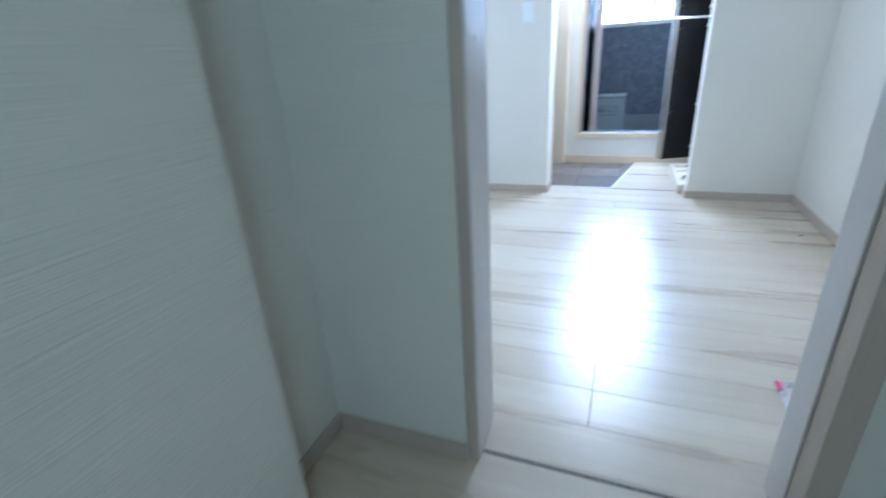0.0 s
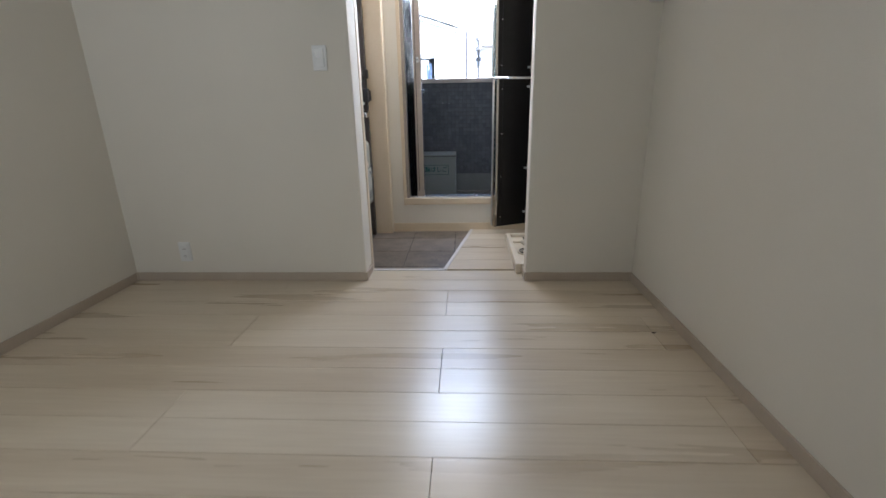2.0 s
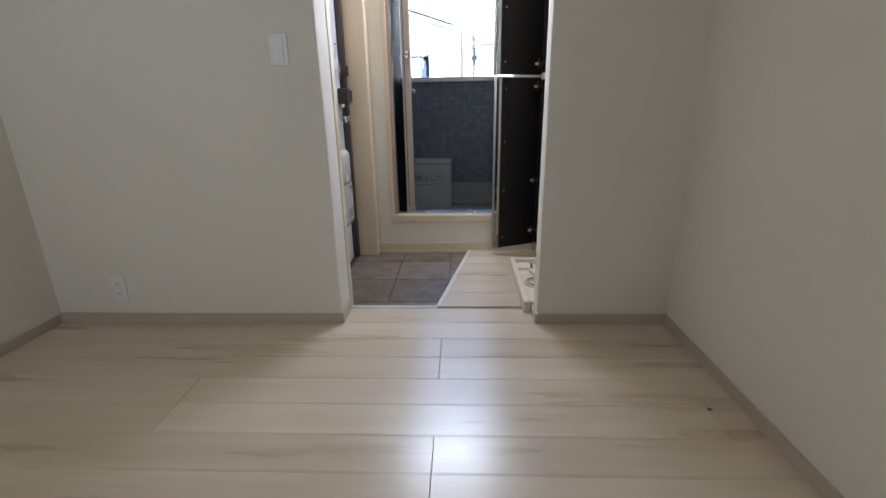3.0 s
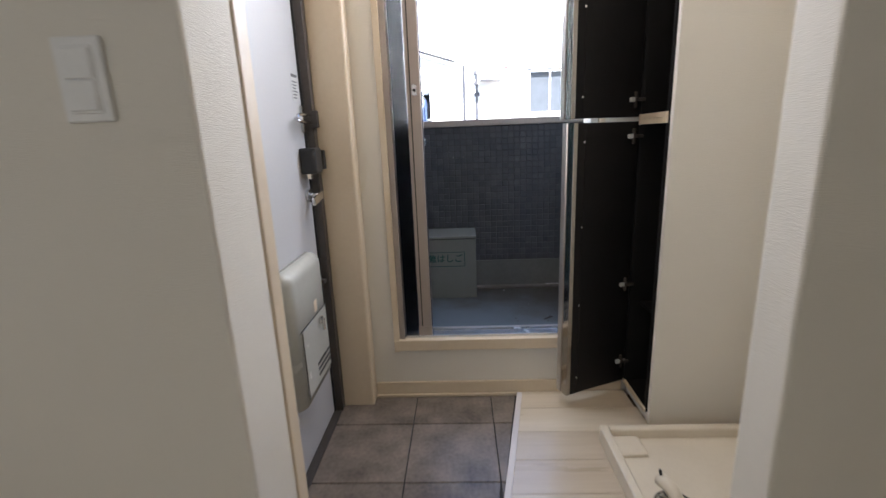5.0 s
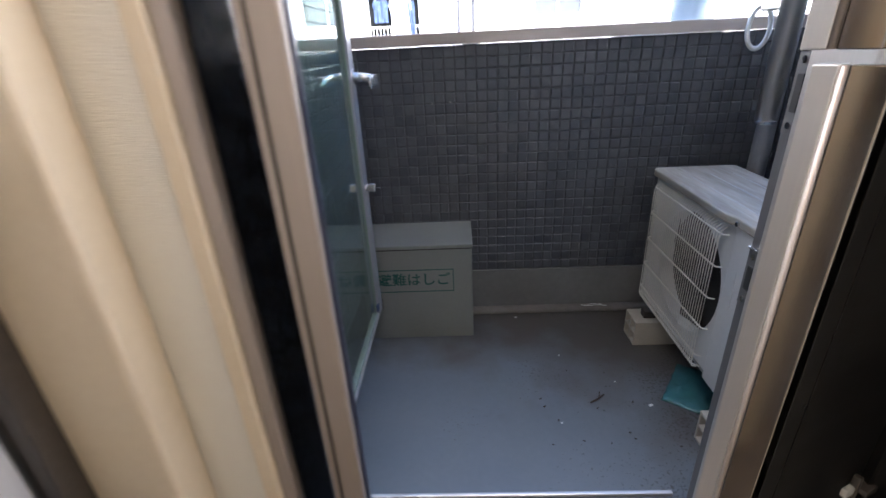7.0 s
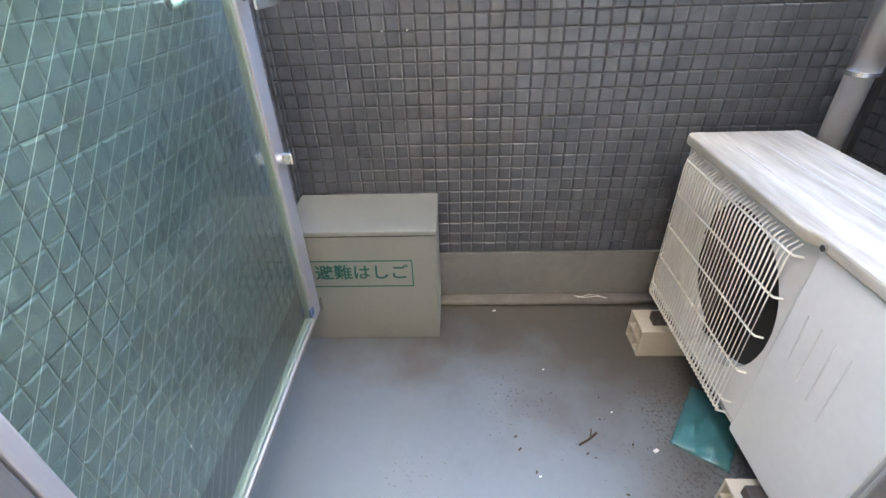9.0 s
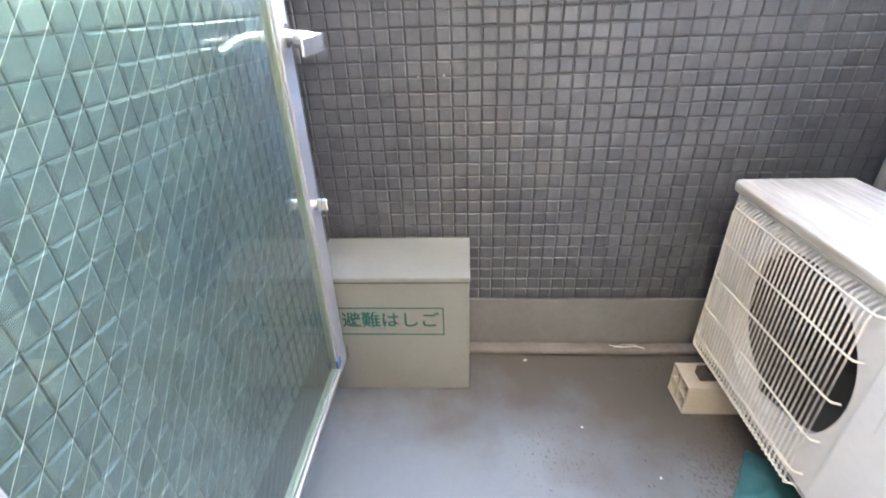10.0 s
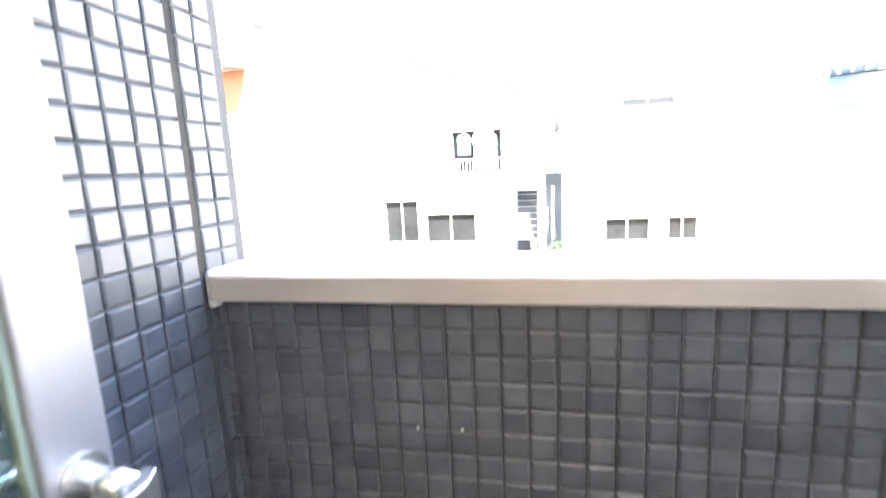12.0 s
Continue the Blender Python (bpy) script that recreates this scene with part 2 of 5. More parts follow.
def balcony_floor_material():
    """Blue-grey coating with brown stains towards the gutter and dark specks."""
    m = material("balcony_floor_coating", (0.124, 0.146, 0.163), (0.166, 0.187, 0.203), 0.40, scale=(3, 3, 3), fine=(60, 60, 60), bump=0.08, spread=0.6)
    n = m.node_tree.nodes
    p = n["Principled BSDF"]
    old = p.inputs["Base Color"].links[0].from_socket
    geo = n.new("ShaderNodeNewGeometry")
    xyz = n.new("ShaderNodeSeparateXYZ")
    link(m, geo.outputs["Position"], xyz.inputs[0])
    nz = n.new("ShaderNodeTexNoise")
    nz.inputs["Scale"].default_value, nz.inputs["Detail"].default_value = 5.0, 6
    link(m, geo.outputs["Position"], nz.inputs["Vector"])
    ma = n.new("ShaderNodeMath")
    ma.operation = "MULTIPLY_ADD"
    ma.inputs[1].default_value = 1.3
    link(m, nz.outputs[0], ma.inputs[0])
    side_on = n.new("ShaderNodeMath")
    side_on.operation = "MULTIPLY_ADD"
    side_on.inputs[1].default_value = 0.6
    link(m, xyz.outputs[0], side_on.inputs[0])
    link(m, xyz.outputs[1], side_on.inputs[2])
    link(m, side_on.outputs[0], ma.inputs[2])
    mr = n.new("ShaderNodeMapRange")
    mr.inputs[1].default_value, mr.inputs[2].default_value, mr.inputs[4].default_value = 2.48, 2.95, 0.86
    link(m, ma.outputs[0], mr.inputs[0])
    mix = n.new("ShaderNodeMix")
    mix.data_type = "RGBA"
    mix.inputs[7].default_value = (0.084, 0.070, 0.056, 1)
    link(m, mr.outputs[0], mix.inputs[0])
    link(m, old, mix.inputs[6])
    sp = n.new("ShaderNodeTexNoise")
    sp.inputs["Scale"].default_value, sp.inputs["Detail"].default_value = 120.0, 3
    link(m, geo.outputs["Position"], sp.inputs["Vector"])
    big = n.new("ShaderNodeTexNoise")
    big.inputs["Scale"].default_value = 3.0
    link(m, geo.outputs["Position"], big.inputs["Vector"])
    su = n.new("ShaderNodeMath")
    su.operation = "MULTIPLY_ADD"
    su.inputs[1].default_value = 0.45
    link(m, big.outputs[0], su.inputs[0])
    link(m, sp.outputs[0], su.inputs[2])
    sx = n.new("ShaderNodeMath")
    sx.operation = "MULTIPLY_ADD"
    sx.inputs[1].default_value = 0.20
    link(m, xyz.outputs[0], sx.inputs[0])
    link(m, su.outputs[0], sx.inputs[2])
    mr2 = n.new("ShaderNodeMapRange")
    mr2.inputs[1].default_value, mr2.inputs[2].default_value, mr2.inputs[4].default_value = 0.945, 1.01, 0.75
    link(m, sx.outputs[0], mr2.inputs[0])
    mix2 = n.new("ShaderNodeMix")
    mix2.data_type = "RGBA"
    mix2.inputs[7].default_value = (0.06, 0.052, 0.045, 1)
    link(m, mr2.outputs[0], mix2.inputs[0])
    link(m, mix.outputs[2], mix2.inputs[6])
    link(m, mix2.outputs[2], p.inputs["Base Color"])
    return m


BALCFLOOR = balcony_floor_material()


def glass_material(name, color, rough=0.0):
    m = bpy.data.materials.new(name)
    m.use_nodes = True
    p = m.node_tree.nodes["Principled BSDF"]
    p.inputs["Base Color"].default_value = (*color, 1)
    p.inputs["Transmission Weight"].default_value = 1.0
    p.inputs["Roughness"].default_value = rough
    p.inputs["IOR"].default_value = 1.5
    return m


GLASS = glass_material("green_wired_glass", (0.73, 0.94, 0.85))
GLASS.node_tree.nodes["Principled BSDF"].inputs["Transmission Weight"].default_value = 0.985
TEAL = glass_material("teal_plastic", (0.16, 0.50, 0.53), 0.25)
TEAL.node_tree.nodes["Principled BSDF"].inputs["Transmission Weight"].default_value = 0.72
PANE = material("distant_pane", (0.014, 0.017, 0.020), (0.022, 0.025, 0.028), 0.1, scale=(0.8, 0.8, 0.8), bump=0.0, spec=0.8)


# ---- mesh helpers ----
def mesh_ob(name, bm, mat, parent=None, label=""):
    me = bpy.data.meshes.new(name)
    bm.normal_update()
    bm.to_mesh(me)
    bm.free()
    me.materials.append(mat)
    ob = new(name, me)
    ob.parent = parent
    if label:
        ob["label"] = label
    return ob


def part(name, bm, mat, parent, label=""):
    return mesh_ob(name, bm, mat, parent, label)


def structure(name, bm, mat, label="", category=""):
    return tagged(mesh_ob(name, bm, mat), label, category, kind="structure")


def empty(name, x, y, z, label, category, group="", kind="", rz=0):
    e = new(name)
    e.empty_display_size = 0.05
    e.matrix_world = pose(x, y, z, 0, 0, rz)
    return tagged(e, label, category, group, kind)


def box(x0, x1, y0, y1, z0, z1, bevel=0.0, segments=2, bm=None):
    """A box between these bounds, with rounded edges, added to bm."""
    own = bmesh.new()
    bmesh.ops.create_cube(own, size=1)
    for v in own.verts:
        v.co = Vector((x0 + (v.co.x + 0.5) * (x1 - x0), y0 + (v.co.y + 0.5) * (y1 - y0), z0 + (v.co.z + 0.5) * (z1 - z0)))
    if bevel:
        bmesh.ops.bevel(own, geom=own.edges[:], offset=bevel, segments=segments, affect="EDGES", profile=0.5)
    return join(bm, own)


def join(bm, own):
    if bm is None:
        return own
    me = bpy.data.meshes.new("tmp")
    own.to_mesh(me)
    own.free()
    bm.from_mesh(me)
    bpy.data.meshes.remove(me)
    return bm


def prism(points, z0, z1, bevel=0.0, bm=None):
    """An upright prism over a plan outline."""
    own = bmesh.new()
    low = [own.verts.new((x, y, z0)) for x, y in points]
    f = own.faces.new(low)
    top = bmesh.ops.extrude_face_region(own, geom=[f])["geom"]
    for v in top:
        if isinstance(v, bmesh.types.BMVert):
            v.co.z = z1
    bmesh.ops.recalc_face_normals(own, faces=own.faces[:])
    if bevel:
        bmesh.ops.bevel(own, geom=own.edges[:], offset=bevel, segments=2, affect="EDGES", profile=0.5)
    return join(bm, own)


def rod(a, b, r, seg=12, r2=None, bm=None):
    """A round bar from a to b."""
    a, b = Vector(a), Vector(b)
    own = bmesh.new()
    bmesh.ops.create_cone(own, cap_ends=True, segments=seg, radius1=r, radius2=r if r2 is None else r2, depth=(b - a).length)
    turn = (b - a).to_track_quat("Z", "Y").to_matrix().to_4x4()
    bmesh.ops.transform(own, matrix=Matrix.Translation((a + b) / 2) @ turn, verts=own.verts[:])
    return join(bm, own)


def tube(points, r, seg=8, closed=False, bm=None):
    """A bent round wire along points."""
    own = bmesh.new()
    pts = [Vector(p) for p in points]
    n = len(pts)
    rings = []
    for i, p in enumerate(pts):
        if closed:
            d = pts[(i + 1) % n] - pts[i - 1]
        else:
            d = pts[min(i + 1, n - 1)] - pts[max(i - 1, 0)]
        q = d.to_track_quat("Z", "Y")
        rings.append([own.verts.new(p + q @ Vector((r * math.cos(2 * math.pi * k / seg), r * math.sin(2 * math.pi * k / seg), 0))) for k in range(seg)])
    for i in range(n if closed else n - 1):
        a, b = rings[i], rings[(i + 1) % n]
        for k in range(seg):
            own.faces.new((a[k], a[(k + 1) % seg], b[(k + 1) % seg], b[k]))
    if not closed:
        own.faces.new(rings[0][::-1])
        own.faces.new(rings[-1])
    bmesh.ops.recalc_face_normals(own, faces=own.faces[:])
    return join(bm, own)


def smooth(ob):
    for f in ob.data.polygons:
        f.use_smooth = True
    return ob


def text_mesh(name, body, size, mat, parent, m):
    """Flat letters with a little depth."""
    cu = bpy.data.curves.new(name, "FONT")
    cu.body, cu.size, cu.extrude, cu.offset, cu.align_x, cu.align_y = body, size, 0.0006, 0.0007, "CENTER", "CENTER"
    tmp = bpy.data.objects.new(name, cu)
    scene.collection.objects.link(tmp)
    me = bpy.data.meshes.new_from_object(tmp.evaluated_get(bpy.context.evaluated_depsgraph_get()))
    bpy.data.objects.remove(tmp)
    me.materials.clear()
    me.materials.append(mat)
    ob = new(name, me)
    ob.parent = parent
    ob.matrix_local = m
    return ob


# ---- plan ----
XL, XR = -1.80, 1.07          # side walls of the room
YN = -2.36                    # near wall of the room
JL, JR = -0.43, 0.48          # opening to the entrance
YE = 1.106                    # end wall of the entrance
HALL_L, HALL_R = -0.60, 1.00
CZ = 2.42                     # ceilings
BZ = 0.076                    # balcony floor
YP = 2.302                    # balcony parapet
BXL, BXR = -0.395, 1.25       # balcony ends
YO = 1.235                    # outer face of the house wall


def wall_panels(axis, at0, at1, u0, u1, z0, z1, holes=()):
    """A wall slab across x (axis 'y') or across y (axis 'x') with rectangular openings (u0, u1, z0, z1) through it."""
    us = sorted({u0, u1, *[h[0] for h in holes], *[h[1] for h in holes]})
    zs = sorted({z0, z1, *[h[2] for h in holes], *[h[3] for h in holes]})
    bm = bmesh.new()
    made = {}

    def corner(i, j, k):
        if (i, j, k) not in made:
            w = (at0, at1)[k]
            made[i, j, k] = bm.verts.new((us[i], w, zs[j]) if axis == "y" else (w, us[i], zs[j]))
        return made[i, j, k]

    def solid(i, j):
        if not (0 <= i < len(us) - 1 and 0 <= j < len(zs) - 1):
            return False
        u, z = (us[i] + us[i + 1]) / 2, (zs[j] + zs[j + 1]) / 2
        return not any(h[0] < u < h[1] and h[2] < z < h[3] for h in holes)

    for i in range(len(us) - 1):
        for j in range(len(zs) - 1):
            if not solid(i, j):
                continue
            for k in (0, 1):
                bm.faces.new([corner(i, j, k), corner(i + 1, j, k), corner(i + 1, j + 1, k), corner(i, j + 1, k)])
            for di, dj, a, b in ((-1, 0, (i, j), (i, j + 1)), (1, 0, (i + 1, j), (i + 1, j + 1)), (0, -1, (i, j), (i + 1, j)), (0, 1, (i, j + 1), (i + 1, j + 1))):
                if not solid(i + di, j + dj):
                    bm.faces.new([corner(*a, 0), corner(*b, 0), corner(*b, 1), corner(*a, 1)])
    bmesh.ops.recalc_face_normals(bm, faces=bm.faces[:])
    return bm


# ---- room ----
floor = structure("floor", box(XL - 0.1, XR + 0.1, -5.3, YE + 0.02, -0.09, -0.030), BOARD_GAP, "pale ash laminate plank floor", "floor")
structure("wall_left", box(XL - 0.1, XL, YN, 0.0, -0.05, CZ), WALLPAPER, "white embossed wallpaper wall", "wall")
structure("wall_right", box(XR, XR + 0.1, YN, 0.0, -0.05, CZ), WALLPAPER, "white embossed wallpaper wall", "wall")
structure("wall_entrance", box(XL - 0.1, JL, 0.0, 0.165, -0.05, CZ, 0.006), WALLPAPER, "white wallpaper wall beside the entrance opening", "wall")
structure("wall_alcove_front", box(JR, XR + 0.1, 0.0, 0.10, -0.05, CZ, 0.006), WALLPAPER, "white wallpaper wall hiding the washing machine alcove", "wall")
structure("lintel_entrance", box(JL, JR, 0.002, 0.098, 2.12, CZ), WALLPAPER, "white wallpaper lintel over the opening", "wall")
structure("ceiling", box(XL - 0.1, XR + 0.1, -5.3, YE + 0.13, CZ, CZ + 0.1), CEILING, "white papered ceiling", "ceiling")

# near wall with the sliding door's frame
DL, DR = -0.20, 0.43
# The opening in this wall is added, out of view, to hold the fill lamp.
structure("wall_near", wall_panels("y", -2.47, YN, XL - 0.1, DL - 0.0285, -0.05, CZ, [(-1.65, -0.75, 0.9, 2.0)]), WALLPAPER_RIB, "ribbed white wallpaper wall beside the doorway", "wall")
structure("wall_near_right", box(DR + 0.05, XR + 0.1, -2.47, YN, -0.05, CZ), WALLPAPER_RIB, "white wallpaper wall beside the doorway", "wall")
structure("lintel_near", box(DL - 0.0285, DR + 0.05, -2.468, YN - 0.002, 2.10, CZ), WALLPAPER, "white wallpaper lintel over the doorway", "wall")

door_1 = tagged(new("door_1"), "greige sliding door frame with pale jamb and cap screws", "door frame", kind="structure")
for name, x0, x1, y0, y1, mt in (
        ("jamb", DL - 0.026, DL, -2.462, -2.368, TRIM_PALE), ("stop_strip", DL - 0.026, DL - 0.002, -2.364, -2.325, TRIM_PALE),
        ("jamb", DR, DR + 0.05, -2.430, -2.335, TRIM_PALE), ("jamb", DR + 0.003, DR + 0.05, -2.495, -2.4345, TRIM)):
    part(name, box(x0, x1, y0, y1, 0.0, 2.06, 0.003), mt, door_1)
part("casing", box(DL - 0.028, DL - 0.003, -2.470, -2.4625, 0.0, 2.06, 0.002), TRIM, door_1)
part("slot", box(DL - 0.026, DL - 0.008, -2.368, -2.364, 0.0, 2.06), DARKGAP, door_1)
part("slot", box(DR + 0.010, DR + 0.05, -2.4345, -2.430, 0.0, 2.06), STEELDARK, door_1)
part("head", box(DL - 0.026, DR + 0.05, -2.485, -2.335, 2.06, 2.10, 0.003), TRIM, door_1)
part("floor_track", box(DL, DR, -2.437, -2.43, -0.008, 0.0015), DARKGAP, door_1)
for z in (0.967, 0.51):
    cap = bmesh.new()
    bmesh.ops.create_uvsphere(cap, u_segments=14, v_segments=8, radius=0.009)
    bmesh.ops.transform(cap, matrix=Matrix.Translation((DL, -2.402, z)) @ Matrix.Diagonal((0.5, 1, 1, 1)), verts=cap.verts[:])
    smooth(part("screw_cap", cap, WHITE, door_1))

# space behind the doorway
structure("wall_corridor_left", box(-0.75, -0.50, -5.1, -2.735, -0.05, CZ, 0.012), WALLPAPER_RIB, "ribbed white wallpaper wall corner", "wall")
structure("wall_recess", box(-0.75, -0.605, -2.735, -2.47, -0.05, CZ), WALLPAPER_RIB, "ribbed white wallpaper recess", "wall")
# Its opening is invented, out of view, for the corridor's lamp.
structure("wall_corridor_right", wall_panels("x", 0.80, 0.95, -5.1, -2.47, -0.05, CZ, [(-4.95, -4.05, 0.95, 2.05)]), WALLPAPER, "white wallpaper wall", "wall")
# Unseen walls added to close the rear, they keep sun and sky light out.
structure("wall_rear", box(XL - 0.1, XR + 0.1, -5.3, -5.1, -0.05, CZ), WALLPAPER, "unseen plain white closing wall", "wall")
# Opaque sheet added to close the opening behind the corridor lamp.
structure("corridor_lamp_backing", box(0.951, 0.975, -5.05, -3.95, 0.9, 2.1), PANE, "unseen opaque sheet behind the corridor's added lamp", "window")
structure("wall_rear_left", box(XL - 0.1, XL, -5.1, -2.47, -0.05, CZ), WALLPAPER, "unseen plain white closing wall", "wall")


# skirting boards
def skirting(name, x0, x1, y0, y1, label):
    structure(name, box(x0, x1, y0, y1, 0.0, 0.05, 0.002), TRIM, label, "skirting board")


SK = "greige skirting board along the wall"
skirting("baseboard_1", XL, JL - 0.001, -0.009, 0.0, SK)
skirting("baseboard_2", JR + 0.001, XR - 0.009, -0.009, 0.0, SK)
skirting("baseboard_3", XR - 0.009, XR, YN, -0.0095, SK)
skirting("baseboard_4", XL, XL + 0.009, YN, -0.0095, SK)
skirting("baseboard_5", XL + 0.009, DL - 0.03, YN, YN + 0.009, SK)
skirting("baseboard_6", JL, JL + 0.008, -0.009, 0.15, SK)
skirting("baseboard_7", JR - 0.008, JR, -0.009, 0.098, SK)
skirting("baseboard_8", -0.596, DL - 0.03, -2.479, -2.47, SK)
skirting("baseboard_9", -0.605, -0.596, -2.735, -2.47, SK)
skirting("baseboard_10", DR + 0.055, XR - 0.01, YN, YN + 0.009, SK)
for x in (XL + 0.004, XR - 0.016):
    structure("baseboard_corner_cap", box(x, x + 0.012, -0.018, -0.006, 0.0, 0.053, 0.002), TRIM, "greige corner cap of the skirting", "skirting board")


# ---- wall fittings ----
def wall_plate(name, x, z, w, h, label, category, keys):
    th = empty(name, x, 0, z, label, category)
    part("plate", box(-w / 2, w / 2, -0.009, 0.0, -h / 2, h / 2, 0.003), WHITE, th)
    part("surround", box(-w / 2 + 0.012, w / 2 - 0.012, -0.0115, -0.006, -h / 2 + 0.012, h / 2 - 0.012, 0.002), WHITE, th)
    kh = (h - 0.03) / keys
    for k in range(keys):
        z0 = -h / 2 + 0.015 + k * kh
        part("rocker" if "switch" in name else "socket", box(-w / 2 + 0.015, w / 2 - 0.015, -0.015, -0.008, z0 + 0.001, z0 + kh - 0.001, 0.002), WHITE, th)
    return th


wall_plate("light_switch", -0.583, 1.193, 0.072, 0.118, "white two-rocker light switch on the wall", "switch", 2)
so = wall_plate("wall_socket", -1.476, 0.178, 0.068, 0.116, "white wall socket above the skirting", "socket", 1)
for k in range(2):
    for s in (-0.006, 0.006):
        part("slot", box(s - 0.001, s + 0.001, -0.0158, -0.0145, -0.03 + k * 0.045, -0.018 + k * 0.045), DARKGAP, so)
ic = empty("intercom", 1.033, 0, 1.46, "white wall controller with a dark display", "controller")
part("housing", box(-0.035, 0.035, -0.025, 0.0, -0.06, 0.06, 0.005), WHITE, ic)
part("display", box(-0.025, 0.025, -0.0265, -0.02, 0.0, 0.045, 0.001), BLACK, ic)
part("button", box(-0.012, 0.012, -0.028, -0.02, -0.045, -0.03, 0.002), LABELINK, ic)

# wrapper on the floor near the doorway
wr = empty("plastic_wrapper", 0.60, -2.03, 0.0, "crumpled clear plastic wrapper with pink print on the floor", "wrapper")
bmw = bmesh.new()
bmesh.ops.create_grid(bmw, x_segments=10, y_segments=14, size=0.5)
rw = random.Random(4)
for v in bmw.verts:
    v.co = Vector((v.co.x * 0.12, v.co.y * 0.2, 0.006 + 0.012 * noise.noise(Vector((v.co.x * 5, v.co.y * 6, 2.0))) ** 2 * 6 + 0.004 * rw.random()))
bmesh.ops.solidify(bmw, geom=bmw.faces[:], thickness=0.002)
part("film", bmw, WRAP, wr)
part("print", box(-0.062, -0.046, 0.05, 0.09, 0.012, 0.016, 0.002), PINK, wr, "pink printed edge")
part("print", box(-0.050, -0.038, -0.09, -0.06, 0.012, 0.016, 0.002), PINK, wr, "pink printed edge")
sp = empty("dead_insect_speck", 0.956, -0.614, 0.0, "tiny dark brown speck lying on the floor", "debris")
part("speck", box(-0.008, 0.007, -0.004, 0.004, 0.0, 0.005, 0.002), DIRT, sp)
part("speck", box(0.004, 0.012, 0.001, 0.006, 0.0, 0.003, 0.001), DIRT, sp)


# ---- entrance ----
structure("entrance_floor", prism([(HALL_L - 0.05, 0.17), (0.002, 0.181), (0.178, YE), (HALL_L - 0.05, YE)], -0.06, -0.0175), GROUT, "dark mortar bed of the entrance tiles", "floor")
structure("wall_end", wall_panels("y", YE, YO, HALL_L - 0.3, 2.6, -0.10, 3.2, [(-0.335, 0.50, 0.213, 2.02)]), WALLPAPER, "white wallpaper end wall under the raised balcony door", "wall")
structure("wall_hall_left", wall_panels("x", HALL_L - 0.16, HALL_L - 0.03, 0.165, YE, -0.06, CZ, [(0.19, 1.03, -0.06, 2.02)]), WALLPAPER, "white wall round the entrance door", "wall")
structure("wall_hall_right", box(HALL_R, HALL_R + 0.1, 0.10, YE, -0.05, CZ), WALLPAPER, "white wallpaper alcove wall", "wall")
structure("wall_alcove_side", box(0.644, HALL_R, 0.84, 0.862, 0.0, CZ, 0.004), WALLPAPER, "cream wallpaper panel beside the shoe cabinet", "wall")
structure("pilaster", box(HALL_L - 0.03, -0.437, 1.032, YE, -0.03, CZ, 0.010, 3), CREAM, "cream boxed-in corner column", "column")
structure("casing_post", box(-0.56, JL + 0.003, 0.165, 0.218, -0.03, 2.1, 0.005), CREAM, "cream trim post beside the entrance door", "trim")
structure("baseboard_end", box(-0.436, 0.63, YE - 0.012, YE, -0.012, 0.053, 0.003), CREAM, "cream skirting under the balcony door", "skirting board")
structure("baseboard_end_lip", box(-0.436, 0.178, YE - 0.02, YE - 0.0125, -0.016, -0.002, 0.002), CREAM, "cream quarter-round strip over the tiles", "trim")


def edge_strip(name, a, b, w):
    a, b = Vector((*a, 0)), Vector((*b, 0))
    d = (b - a).normalized()
    nrm = Vector((-d.y, d.x, 0)) * w
    structure(name, prism([(a.x, a.y), (b.x, b.y), (b.x - nrm.x, b.y - nrm.y), (a.x - nrm.x, a.y - nrm.y)], -0.018, 0.004, 0.0015), TRIM_PALE, "pale edging strip of the step", "trim")


edge_strip("step_edging_1", (JL + 0.002, 0.181), (0.010, 0.181), 0.022)
edge_strip("step_edging_2", (0.004, 0.176), (0.180, YE - 0.02), 0.022)

# Fixture is unseen; its form is assumed to go with the entrance lamp.
lf = empty("assumed_ceiling_light", 0.05, 0.55, CZ, "assumed round flat white ceiling light in the entrance, out of view", "ceiling light")
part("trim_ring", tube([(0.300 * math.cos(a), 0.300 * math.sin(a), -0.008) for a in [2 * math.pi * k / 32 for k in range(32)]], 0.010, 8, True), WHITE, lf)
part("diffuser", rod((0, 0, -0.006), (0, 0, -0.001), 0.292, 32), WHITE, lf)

# window: frame, folded screen, sill
window_1 = tagged(new("window_1"), "raised aluminium balcony door frame with folded insect screen", "window", kind="structure")
part("casing", box(-0.345, -0.321, YE - 0.014, YE + 0.03, 0.20, 2.03, 0.002), CREAM, window_1)
part("casing", box(0.487, 0.510, YE - 0.014, YE + 0.03, 0.20, 2.03, 0.002), CREAM, window_1)
part("window_sill", box(-0.345, 0.510, YE - 0.016, YE + 0.028, 0.205, 0.255, 0.004), CREAM, window_1)
part("frame_jamb", box(-0.3205, -0.297, YE - 0.004, YE + 0.075, 0.256, 2.0, 0.003), ALU_WARM, window_1)
part("frame_jamb", box(0.458, 0.486, YE - 0.004, YE + 0.099, 0.256, 2.0, 0.003), ALU, window_1)
part("frame_jamb", box(-0.325, -0.296, YE + 0.078, YO + 0.004, 0.235, 2.0, 0.003), ALU_DARK, window_1)
part("frame_jamb", box(0.471, 0.486, YE + 0.100, YO + 0.006, 0.235, 2.0, 0.003), ALU_DARK, window_1)
part("frame_head", box(-0.3205, 0.486, YE - 0.004, YO + 0.03, 2.0, 2.03, 0.003), ALU, window_1)
